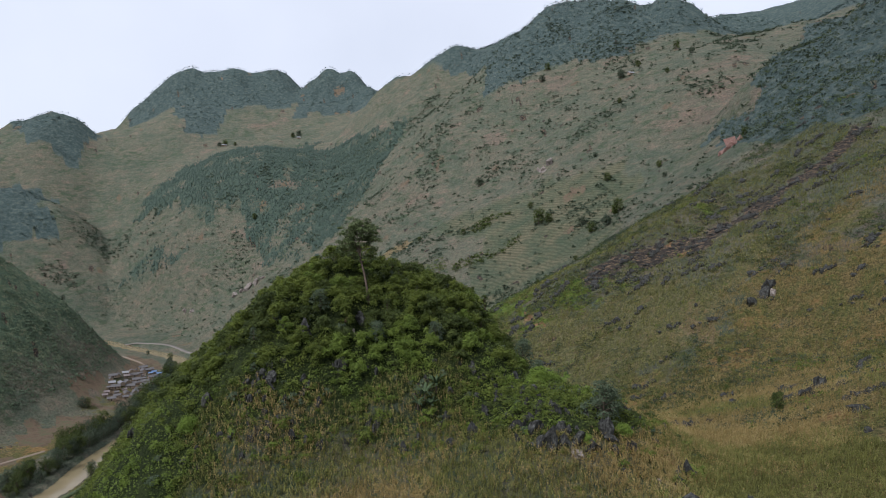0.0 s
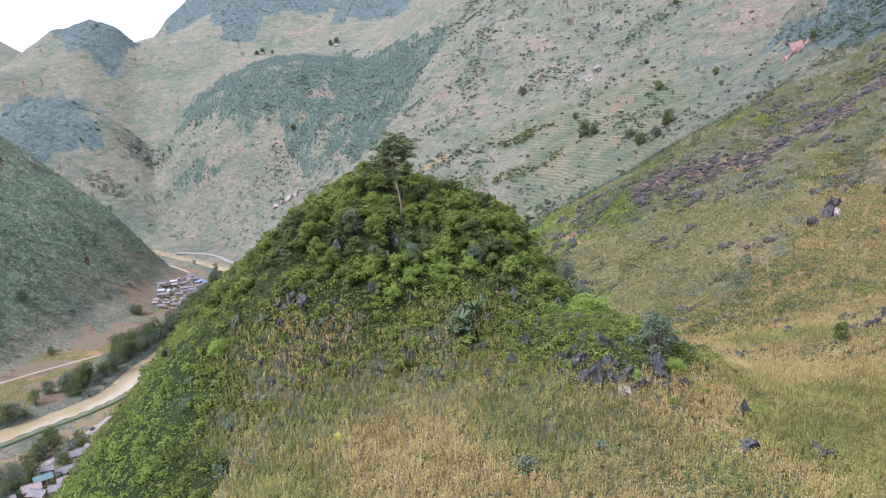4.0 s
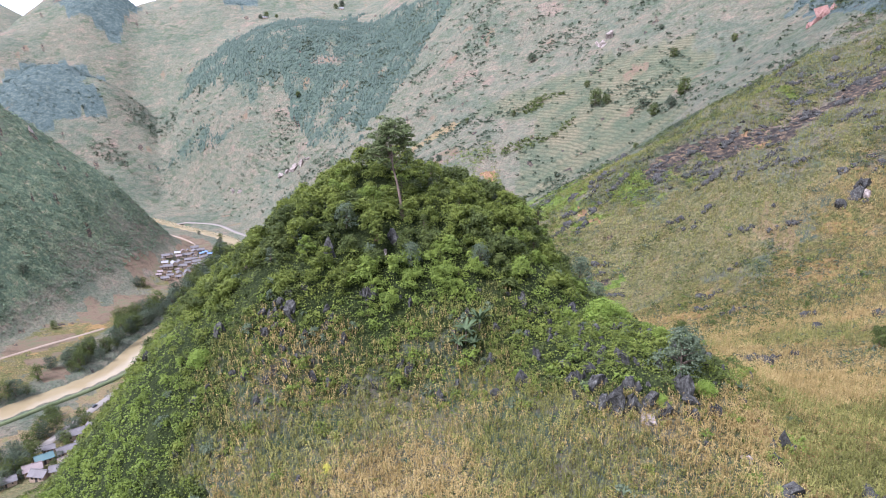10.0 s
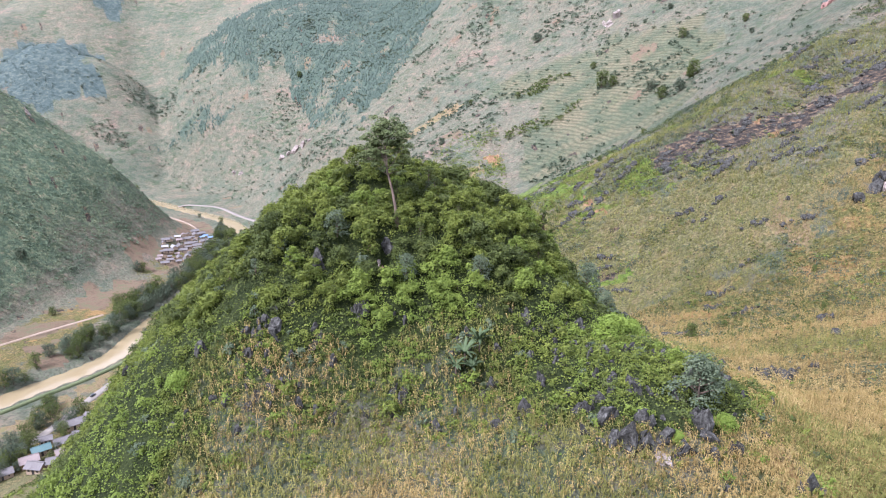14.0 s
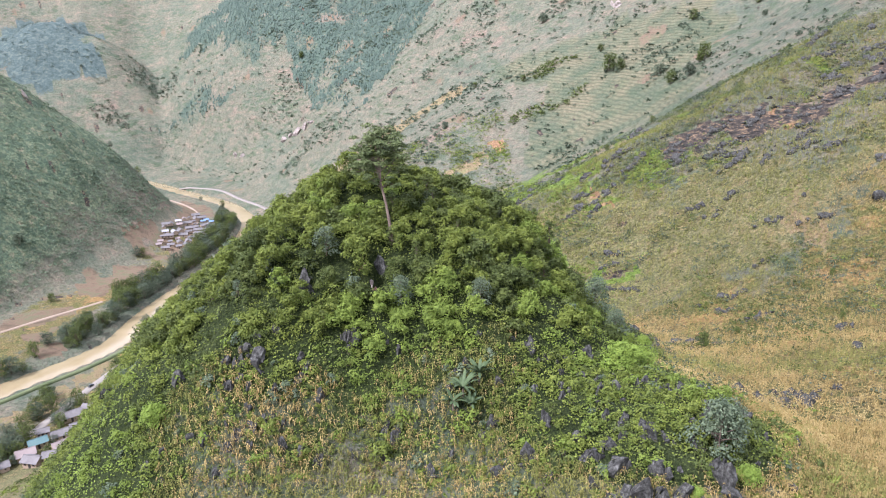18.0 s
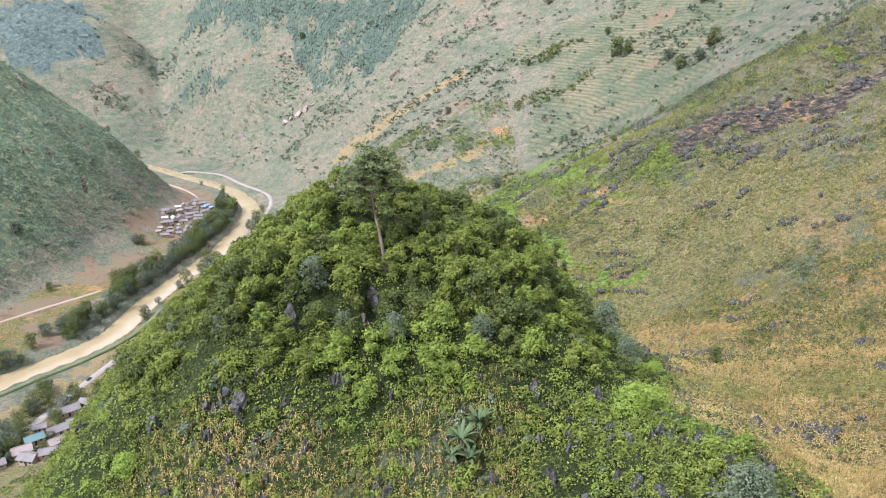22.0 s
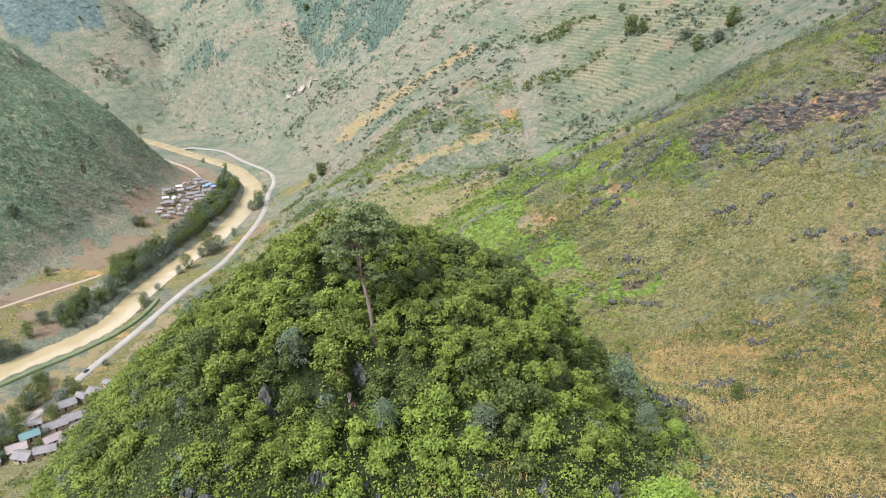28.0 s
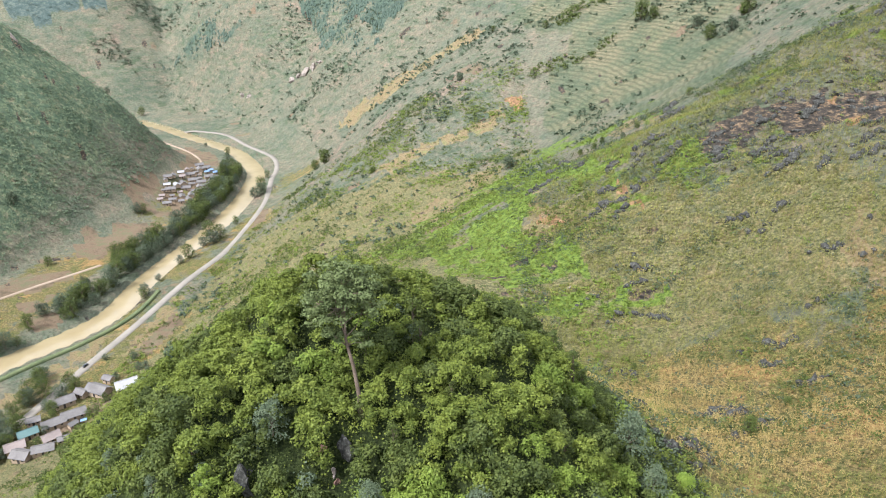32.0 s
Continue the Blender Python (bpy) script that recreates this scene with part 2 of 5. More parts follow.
M_CORN = leaf_mat("dry_corn_leaf", (0.14, 0.096, 0.03), (0.36, 0.268, 0.1), (0.56, 0.44, 0.19), 0.09, 0.3)
M_CORN_GREEN = leaf_mat("ripening_corn_leaf", (0.06, 0.072, 0.016), (0.2, 0.2, 0.054), (0.38, 0.355, 0.115), 0.09, 0.3)
M_DOME = leaf_mat("lime_bush_leaf", (0.11, 0.165, 0.012), (0.19, 0.275, 0.02), (0.28, 0.37, 0.034))
M_YELLOW = leaf_mat("yellow_leaf", (0.3, 0.3, 0.02), (0.5, 0.48, 0.04), (0.6, 0.58, 0.1))
M_BANANA = leaf_mat("banana_leaf", (0.035, 0.058, 0.026), (0.062, 0.095, 0.042), (0.13, 0.175, 0.085))
M_BARK = plain_mat("pale_bark", (0.06, 0.043, 0.03), (0.19, 0.145, 0.11), 6.0, 0.9, 0.6, 0.04)
M_ROCK = rock_mat("dark_limestone", (0.018, 0.018, 0.016), (0.054, 0.054, 0.048), (0.19, 0.19, 0.175))
M_ROCK_PALE = rock_mat("pale_limestone", (0.12, 0.1, 0.085), (0.33, 0.28, 0.24), (0.55, 0.5, 0.46))
M_SCAR = rock_mat("red_earth", (0.16, 0.09, 0.075), (0.32, 0.18, 0.145), (0.42, 0.29, 0.25))
M_ROAD = plain_mat("pale_concrete_road", (0.165, 0.15, 0.128), (0.26, 0.235, 0.2), 0.35, 0.9, 0.2, 0.05)
M_EARTH = plain_mat("bare_earth_track", (0.24, 0.18, 0.13), (0.34, 0.27, 0.2), 0.5, 0.95, 0.3, 0.06)


def water_mat():
    n = Nodes("muddy_river", 0.22, 0.5)
    f = n.noise(0.03, 5, 0.6)
    n.bump(n.noise(0.6, 4, 0.6, (1, 1, 0.1)), 0.15, 0.15)
    return n.colour(n.ramp(f, [(0.3, (0.22, 0.175, 0.095)), (0.7, (0.29, 0.235, 0.135))]))


M_WATER = water_mat()


# ---- mesh helpers ----
def mesh_from(name, verts, faces, material, smooth=False):
    me = bpy.data.meshes.new(name)
    verts, faces = np.asarray(verts, np.float32), np.asarray(faces, np.int32)
    k = faces.shape[1]
    me.vertices.add(len(verts))
    me.vertices.foreach_set("co", verts.ravel())
    me.loops.add(faces.size)
    me.loops.foreach_set("vertex_index", faces.ravel())
    me.polygons.add(len(faces))
    me.polygons.foreach_set("loop_start", np.arange(0, faces.size, k, dtype=np.int32))
    me.polygons.foreach_set("loop_total", np.full(len(faces), k, np.int32))
    if smooth:
        me.polygons.foreach_set("use_smooth", np.ones(len(faces), bool))
    me.update(calc_edges=True)
    me.materials.append(material)
    return me


def thing(name, label, category, group="", kind="", at=(0, 0, 0), turn=0.0):
    ob = new(name)
    ob.empty_display_size = 0.2
    ob.matrix_world = pose(*at, 0, 0, turn)
    return tagged(ob, label, category, group, kind)


def under(name, me, parent, label=""):
    ob = new(name, me)
    ob.parent = parent
    return tagged(ob, label) if label else ob


def part(name, bm, material, parent, label="", smooth=False):
    me = bpy.data.meshes.new(name)
    bm.to_mesh(me)
    bm.free()
    if smooth:
        me.polygons.foreach_set("use_smooth", np.ones(len(me.polygons), bool))
    me.materials.append(material)
    return under(name, me, parent, label)


def value_noise(x, y, seed=0):
    xi, yi = np.floor(x), np.floor(y)
    u, v = x - xi, y - yi
    u, v = u * u * (3 - 2 * u), v * v * (3 - 2 * v)

    def rnd(a, b):
        h = np.sin(a * 127.1 + b * 311.7 + seed * 74.7) * 43758.5453
        return h - np.floor(h)

    return (rnd(xi, yi) * (1 - u) + rnd(xi + 1, yi) * u) * (1 - v) + (rnd(xi, yi + 1) * (1 - u) + rnd(xi + 1, yi + 1) * u) * v


def fbm(x, y, octaves=4, seed=0):
    total, amp = 0.0, 0.5
    for k in range(octaves):
        total = total + amp * value_noise(x * 2**k, y * 2**k, seed + k)
        amp *= 0.5
    return total - 0.47


# ---- land form ----
RIVER = [(-560, -420), (-470, -100), (-400, 150), (-335, 330), (-295, 438), (-277, 498), (-274, 592), (-262, 653), (-236, 736), (-236, 861),
         (-250, 920), (-290, 980), (-404, 1079), (-470, 1135), (-580, 1205), (-760, 1260), (-1000, 1270), (-1500, 1300), (-2300, 1350)]
CHANNEL = [(-560, -420), (-470, -100), (-400, 150), (-345, 380), (-304, 453), (-275, 491), (-259, 525), (-257, 575), (-251, 622), (-240, 675), (-233, 730), (-231, 800),
           (-241, 885), (-270, 945), (-310, 1000), (-404, 1079), (-470, 1135), (-580, 1205), (-760, 1260), (-1000, 1270), (-1500, 1300), (-2300, 1350)]
NEAR_SWELLS = [
    (-60, 20, 45, 7), (75, 20, 45, -13), (210, 20, 45, -15), (-15, 20, 45, 6),
    (120, 65, 45, -12), (-150, 110, 45, -8), (-15, 155, 45, 20), (75, 155, 45, -18),
    (165, 200, 45, -26), (30, 200, 45, 13), (75, 245, 45, -32), (-15, 245, 45, 3),
    (210, 245, 45, -15), (-150, 245, 45, 2), (120, 290, 45, -7), (-150, 335, 45, -27),
    (75, 335, 45, -18), (-60, 335, 45, 6), (210, 380, 45, 6), (120, 425, 45, -8),
]
SLOPE_SWELLS = [
    (440, 120, 110, 36), (440, 240, 110, 42), (440, 480, 110, 75), (-520, 480, 110, -52),
    (-40, 480, 110, -5), (80, 600, 110, -41), (-280, 600, 110, -13), (-40, 720, 110, 31),
    (-520, 720, 110, 7), (440, 840, 110, 39), (200, 840, 110, -11), (-400, 960, 110, -5),
    (80, 1080, 110, -26), (-160, 1080, 110, 30), (-280, 1200, 110, -47), (-520, 1200, 110, -26),
]
FAR_SWELLS = [
    (500, 1300, 170, 112), (-1100, 1300, 170, 82), (700, 1300, 170, -99), (-900, 1500, 170, 85),
    (500, 1500, 170, 98), (-300, 1500, 170, 101), (-100, 1500, 170, -70), (-700, 1500, 170, -119),
    (-1100, 1700, 170, 17), (-100, 1700, 170, -54), (100, 1700, 170, 80), (-700, 1900, 170, 48),
    (-900, 2100, 170, -185), (300, 2100, 170, -75), (-100, 2300, 170, 42),
]
REGION_SWELLS = [
    (1300, -800, 400, -11), (900, -800, 400, -186), (-1100, -400, 400, -125), (900, 0, 400, -238),
    (1300, 800, 400, 225), (-1500, 800, 400, 78), (1300, 1600, 400, 122), (500, 2000, 400, 166),
    (-700, 2400, 400, 212),
]


def spline(points, n=8):
    p = np.array(points, float)
    q = np.vstack([2 * p[0] - p[1], p, 2 * p[-1] - p[-2]])
    out = []
    for i in range(1, len(q) - 2):
        a, b, c, d = q[i - 1:i + 3]
        for k in range(n):
            t = k / n
            out.append(0.5 * (2 * b + (c - a) * t + (2 * a - 5 * b + 4 * c - d) * t * t + (3 * b - a - 3 * c + d) * t**3))
    out.append(p[-1])
    return np.array(out)


def line_distance(line, x, y):
    """Distance to a polyline; positive to the right of its way."""
    best, side = np.full(np.shape(x), 1e9), np.zeros(np.shape(x))
    for (ax, ay), (bx, by) in zip(line[:-1], line[1:]):
        ux, uy = bx - ax, by - ay
        t = np.clip(((x - ax) * ux + (y - ay) * uy) / (ux * ux + uy * uy), 0, 1)
        dx, dy = x - ax - t * ux, y - ay - t * uy
        d, s = np.hypot(dx, dy), ux * dy - uy * dx
        near = d < best
        best, side = np.where(near, d, best), np.where(near, s, side)
    return np.where(side > 0, -best, best)


RIVER_LINE = spline(RIVER)
CHANNEL_LINE = spline(CHANNEL)


def band(v, a, b):
    t = np.clip((v - a) / (b - a), 0, 1)
    return t * t * (3 - 2 * t)


def softplus(v, k):
    return k * np.logaddexp(0, v / k)


def smoothmax(a, b, k):
    return b + softplus(a - b, k)


def swell(x, y, forms):
    z = 0.0
    for cx, cy, r, h in forms:
        z = z + h * np.exp(-((x - cx) ** 2 + (y - cy) ** 2) / (2 * r * r))
    return z


def knoll(x, y):
    """The steep wooded hill with its rocky shoulder."""
    west = band(-x, 0, 20)
    ex = np.maximum(np.abs(x + 5) - 16 - 2.5 * west, 0)
    ey = np.maximum(np.abs(y - 165.2) - 11.8, 0)
    top = 208.4 - (0.84 - 0.02 * west) * softplus(np.sqrt(ex**2 + ey**2) - 2, 3)
    top = top + 9.1 * np.exp(-(((x + 8.2) / 11.8) ** 2) - ((y - 172.1) / 8.6) ** 2) + 4 * np.exp(-(((x - 23.2) / 6) ** 2) - ((y - 165.9) / 7) ** 2)
    top = top + 3.5 * np.exp(-(((x + 62) / 13) ** 2)) * band(y, 152, 180) - 0.44 * softplus(-x - 57 - 0.36 * np.clip(y - 145, -20, 36), 5)
    top = top - 2 * band(np.abs(x + 2), 28, 40) - 4 * np.exp(-(((x + 7) / 4) ** 2) - ((y - 145) / 2.6) ** 2)
    shoulder = 189.5 - 0.62 * softplus(np.hypot((x - 36) / 1.1, (y - 122) / 1.2) - 8, 4)
    return smoothmax(top, shoulder, 2)


SPUR = [(35, 462, 112), (60, 458, 132), (83, 450, 151), (110, 424, 170), (138, 408, 191), (160, 401, 202), (192, 398, 219), (245, 435, 245), (312, 482, 270), (356, 509, 289), (440, 570, 350)]


def spur(x, y):
    """The long ridge that comes down from the east and hides the foot of the terraces."""
    best = np.full(np.shape(x), -1e3)
    for (ax, ay, az), (bx, by, bz) in zip(SPUR[:-1], SPUR[1:]):
        ux, uy = bx - ax, by - ay
        t = np.clip(((x - ax) * ux + (y - ay) * uy) / (ux * ux + uy * uy), 0, 1)
        d = np.hypot(x - ax - t * ux, y - ay - t * uy)
        best = np.maximum(best, az + t * (bz - az) - 0.62 * softplus(d - 6, 4))
    return best


PEAKS = [(-850, 1850, 474, 0.9), (-930, 1865, 450, 0.8), (-612, 2300, 700, 1.1), (-545, 2300, 690, 1.0), (-472, 2300, 694, 0.9), (-400, 2300, 668, 0.9), (-331, 2300, 686, 0.9), (-192, 2230, 652, 1.3), (-145, 2215, 684, 1.7), (-78, 2200, 678, 1.8),
         (-30, 2150, 622, 1.2), (31, 2000, 575, 1.0), (62, 1760, 575, 1.2), (95, 1745, 588, 1.1), (173, 1700, 628, 1.0), (215, 1650, 640, 1.0), (270, 1650, 622, 0.9), (317, 1600, 606, 0.9), (364, 1500, 620, 0.9),
         (414, 1400, 672, 0.9), (503, 1300, 645, 0.9), (588, 1250, 640, 0.9), (458, 655, 408, 1.3), (530, 600, 460, 1.1), (-810, 1500, 280, 0.75), (-715, 1490, 245, 0.85), (-1946, 3110, 600, 0.62), (-2500, 3000, 560, 0.6)]


def peaks(x, y):
    z = np.full(np.shape(x), -1e3)
    for px, py, top, slope in PEAKS:
        z = smoothmax(z, top - slope * softplus(np.hypot(x - px, y - py) - 25, 14), 10)
    return z + 20 * fbm(x / 60, y / 60, 4, 51)


def ground(x, y):
    x, y = np.asarray(x, float), np.asarray(y, float)
    d = line_distance(RIVER_LINE, x, y)
    dc = np.abs(line_distance(CHANNEL_LINE, x, y))
    f = np.clip((dc - 8.5) / 6.5, 0, 1)
    bank = 6 * f * f * (3 - 2 * f) - 3
    u = softplus(d - 75, 20)
    t = np.clip((y - 560) / 620, 0, 1)
    t = t * t * (3 - 2 * t)
    r = (0.5 + 0.45 * t) * u
    r = 414 * (1 - np.exp(-r / 360)) + 0.12 * u
    l = 1.15 * softplus(-d - 82, 15)
    l = 504 * (1 - np.exp(-l / 420))
    z = bank + np.where(d > 0, r, l)
    keep = np.clip((np.abs(d) - 30) / 60, 0, 1)
    z = z + keep * (swell(x, y, NEAR_SWELLS) + swell(x, y, SLOPE_SWELLS) + swell(x, y, FAR_SWELLS) + swell(x, y, REGION_SWELLS))
    z = np.where(dc > 20, np.maximum(z, 2.5 + 0.06 * np.minimum(np.abs(d), 90)), z)
    z = smoothmax(z, spur(x, y), 4)
    z = smoothmax(z - 60 * band(y, 1450, 1900) * band(300 - x, 0, 250) - 130 * band(-x, 700, 850) * band(y, 1900, 2200), peaks(x, y), 8)
    far = np.clip((np.hypot(x, y) - 350) / 900, 0, 1) * np.clip((z - 15) / 60, 0, 1)
    z = z - far * 9 * np.abs(fbm(x / 75, y / 75, 4, 4)) * 2.2 + far * (34 * fbm(x / 190, y / 190, 5, 3) + 60 * fbm(x / 420, y / 420, 3, 9) * far)
    near = np.clip((z - 15) / 60, 0, 1)
    z = z + near * (1.6 * fbm(x / 14, y / 14, 3, 5) + 5.0 * fbm(x / 60, y / 60, 3, 7) * np.clip(np.hypot(x - 20, y - 120) / 150 - 0.4, 0, 1))
    z = z - 15 * band(-x, 70, 104) * band(205 + x, 0, 70) * band(y, 70, 130) * band(340 - y, 0, 90)
    z = smoothmax(z, knoll(x, y) + 1.2 * fbm(x / 9, y / 9, 3, 11), 2.5)
    return z + on_knoll(x, y) * 1.5 * np.maximum(fbm(x / 3.4, y / 3.4, 3, 13) + 0.12, 0)


def height(x, y):
    return float(ground(np.array([x]), np.array([y]))[0])


# land cover masks, by place
def on_knoll(x, y):
    """How far the wooded hill covers a place."""
    rag = fbm(x / 8, y / 8, 3, 15)
    wood = band(1 - np.hypot((x + 14) / 78, (y - 168) / np.where(y < 168, 45, 60)) + 0.35 * rag, 0, 0.2)
    left = band(-33 - x - 0.3 * (y - 110) + 24 * rag, 0, 9) * band(240 - y, 0, 30) * band(y + 40, 0, 30) * band(x + 260, 0, 40)
    shoulder = band(22 - np.hypot((x - 38) / 1.2, y - 122), 0, 8)
    return np.clip(wood + left + 0.8 * shoulder, 0, 1)


def front_mix(x, y):
    """Where rocks, weeds and shrubs mingle with the corn at the hill's foot."""
    return band(y + 14 * fbm(x / 11, y / 11, 3, 17), 100, 124) * band(x + 60, 0, 14) * band(68 - x, 0, 12) * band(150 - y, 0, 15)


PINES = [(-542, 1511), (-543, 1590), (-454, 1660), (-299, 1666), (-176, 1760), (-34, 1563), (65, 1435), (3, 1276), (-29, 1211), (-73, 1092), (-112, 1093), (-217, 1286), (-304, 1341), (-482, 1481)]
PINE_STANDS = [[(-555, 1339), (-448, 1358), (-351, 1292), (-434, 1304)], [(-299, 1316), (-215, 1272), (-138, 1154), (-108, 1051), (-153, 1115), (-259, 1271)]]


PLOTS = [[(-350, 640), (-343, 660), (-318, 670), (-310, 618), (-332, 615)], [(-335, 690), (-308, 707), (-294, 680), (-326, 669)], [(-369, 988), (-320, 962), (-294, 907), (-324, 871)], [(-318, 509), (-300, 519), (-286, 507), (-299, 492)], [(-216, 366), (-200, 392), (-206, 410), (-222, 380)], [(-345, 585), (-318, 592), (-332, 552), (-350, 545)],
         [(-330, 730), (-318, 770), (-330, 800), (-344, 740)], [(-188, 742), (-180, 700), (-192, 680), (-196, 735)], [(-213, 470), (-205, 520), (-192, 500), (-200, 455)]]


SPUR_GREEN = [[(-49, 463), (3, 455), (23, 512), (52, 529), (81, 469), (92, 401), (84, 404), (61, 423), (49, 397), (44, 378), (63, 356), (71, 335), (68, 324), (39, 327), (10, 350), (1, 385)],
              [(40, 314), (57, 316), (96, 304), (99, 297), (76, 300), (45, 300)]]
STRAW = [[(-18, 619), (50, 557), (23, 520), (7, 466), (-14, 481), (-34, 514), (-6, 537), (-7, 586)], [(-140, 957), (-60, 938), (48, 928), (50, 897), (-42, 879), (-131, 914)], [(-61, 649), (-9, 665), (53, 669), (62, 653), (1, 650), (-48, 627)],
         [(104, 484), (123, 494), (137, 450), (132, 443), (114, 458)], [(38, 377), (51, 419), (71, 395), (76, 374), (65, 369), (60, 354)], [(153, 298), (162, 292), (144, 255), (143, 274)],
         [(-280, 425), (-256, 463), (-233, 505), (-242, 441), (-255, 400), (-290, 395)], [(-225, 455), (-206, 470), (-201, 540), (-215, 545), (-222, 500)], [(-196, 735), (-186, 742), (-180, 700), (-192, 690)]]
RAW = [[(49, 375), (53, 385), (61, 382), (65, 371), (62, 366)], [(89, 391), (92, 383), (95, 368), (98, 358), (96, 355), (90, 363), (89, 381)], [(59, 687), (73, 694), (83, 669), (71, 667)], [(165, 372), (192, 366), (186, 346), (168, 358)]]
WOODS = [[(677, 963), (412, 651), (386, 628), (380, 649), (355, 642), (315, 499), (323, 454), (346, 404), (400, 468), (520, 560), (800, 800)],
         [(212, 1232), (255, 1200), (314, 1202), (386, 1125), (446, 1093), (492, 1160), (546, 1133), (603, 1119), (760, 1200), (911, 1511), (700, 1800), (300, 1800), (140, 1700), (230, 1400)],
         [(-752, 2077), (-612, 2044), (-519, 1851), (-441, 1871), (-448, 2050), (-334, 2075), (-247, 2068), (-252, 1962), (-172, 1992), (-36, 1950), (17, 1965), (60, 2400), (-800, 2500)],
         [(-929, 1756), (-844, 1721), (-780, 1724), (-723, 1715), (-733, 1794), (-760, 1950), (-980, 1950)], [(-660, 1377), (-678, 1422), (-723, 1461), (-700, 1560), (-900, 1600), (-900, 1330), (-724, 1330)]]
TERRACES = [(86, 608), (126, 765), (60, 900), (190, 860), (300, 760), (260, 640), (194, 513), (137, 450), (104, 484)]
ROCK_BAND = [(122, 379), (145, 390), (168, 376), (195, 366), (260, 380), (330, 410), (330, 395), (250, 362), (187, 342), (166, 352), (147, 368), (130, 363)]
GREEN_PLOT = [(-2, 579), (20, 562), (19, 519), (-2, 547)]


def zone(rings, x, y, rag, size=9):
    """Several outlines with a wandering edge."""
    dx, dy = rag * fbm(x / size, y / size, 3, 111), 1.6 * rag * fbm(x / size, y / size, 3, 112)
    return np.clip(sum(inside(r, x + dx, y + dy) for r in rings), 0, 1)


def inside(ring, x, y):
    """1 within a closed outline on the plan, else 0."""
    hit = np.zeros(np.shape(x), bool)
    for (ax, ay), (bx, by) in zip(ring, ring[1:] + ring[:1]):
        cross = ((ay > y) != (by > y)) & (x < (bx - ax) * (y - ay) / (by - ay + 1e-9) + ax)
        hit ^= cross
    return hit.astype(float)


def cover(x, y, z):
    d = line_distance(RIVER_LINE, x, y)
    dist = np.hypot(x, y)
    n1, n2 = fbm(x / 70, y / 70, 4, 21), fbm(x / 240, y / 240, 4, 22)
    hill = on_knoll(x, y)
    corn = np.clip(band(430 - dist + 120 * n1, 0, 90) * band(x + 45, 0, 12) * (0.8 + 1.2 * n1), 0, 1) * (1 - hill) * band(x + 0.25 * (y - 250), -10, 30)
    dry = band(292 + 0.32 * (x - 140) - y + 110 * n1, 0, 26)
    meadow = np.clip(corn * 1.2, 0, 1) * (1 - dry) * (dist > 180)
    meadow = np.maximum(meadow, 0.8 * band(d, 60, 90) * band(y, 230, 260) * band(720 - y + 260 * n1, 0, 160) * band(70 - x + 220 * n1, 0, 90))
    corn = corn * np.where(dist > 180, dry, 1)
    crest = np.clip(band(11 - np.abs(spur(x, y) - z - 1), 0, 9) * band(330 - x, 0, 60) * band(fbm(x / 22, y / 22, 3, 25) + 0.06 - 0.0006 * (x - 60), 0.0, 0.16) * 0.8, 0, 1)
    patchy = np.clip(0.9 + 2.4 * fbm(x / 8, y / 8, 3, 27), 0, 1)
    lush = np.maximum(crest, zone(SPUR_GREEN, x, y, 16)) * (y > 250) * (dist < 600) * patchy
    corn = np.maximum(corn, band(np.abs(d), 24, 34) * band(100 - np.abs(d), 0, 20) * (0.55 + 1.5 * n1) * band(900 - y, 0, 60))
    n3 = fbm(x / 24, y / 24, 3, 23)
    # Masks for the haze-tinted pine and high ground; far summits by distance and height
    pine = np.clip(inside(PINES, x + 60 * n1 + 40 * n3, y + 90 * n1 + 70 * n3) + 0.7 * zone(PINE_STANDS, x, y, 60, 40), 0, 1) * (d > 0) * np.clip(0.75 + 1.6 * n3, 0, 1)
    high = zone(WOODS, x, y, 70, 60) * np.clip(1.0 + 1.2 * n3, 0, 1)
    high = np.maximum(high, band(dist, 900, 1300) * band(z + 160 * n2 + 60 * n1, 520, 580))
    west = (d < 0) * band(-d, 95, 125) * (0.62 + 1.3 * n1) * (dist < 1500)
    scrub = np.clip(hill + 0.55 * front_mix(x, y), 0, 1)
    plot = value_noise(x / 26 + 0.02 * y, y / 17, 33)
    soil = band(np.abs(d), 36, 44) * band(96 - np.abs(d), 0, 12) * band(plot, 0.62, 0.66) * (d < 0)
    for ring in PLOTS:
        soil = np.maximum(soil, 0.95 * inside(ring, x, y))
    soil = np.maximum(soil, band(fbm(x / 38, y / 38, 3, 31), 0.17, 0.27) * band(dist, 330, 460) * 0.75 * (d > 0))
    rock = band(fbm(x / 11, y / 11, 3, 41) + 0.25 * n1, 0.19, 0.27) * 0.75 * band(dist, 130, 240)
    rock = np.maximum(rock, zone([ROCK_BAND], x, y, 16) * np.clip(1.0 + 1.5 * fbm(x / 7, y / 7, 3, 43), 0, 1))
    terrace = zone([TERRACES], x, y, 50, 40) * band(n1 + 0.4, 0.1, 0.3)
    straw = 0.8 * zone(STRAW, x, y, 26, 14) * np.clip(0.95 + 1.6 * fbm(x / 10, y / 10, 3, 113), 0, 1) * (1 - inside(GREEN_PLOT, x, y))
    raw = zone(RAW, x, y, 10, 6) * np.clip(0.9 + 2 * fbm(x / 5, y / 5, 2, 114), 0, 1)
    return {"scrub": scrub, "corn": corn, "pine": pine, "soil": soil, "rock": rock, "high": np.clip(high, 0, 1), "terrace": terrace, "meadow": meadow, "lush": lush, "west": west, "straw": straw, "raw": raw}


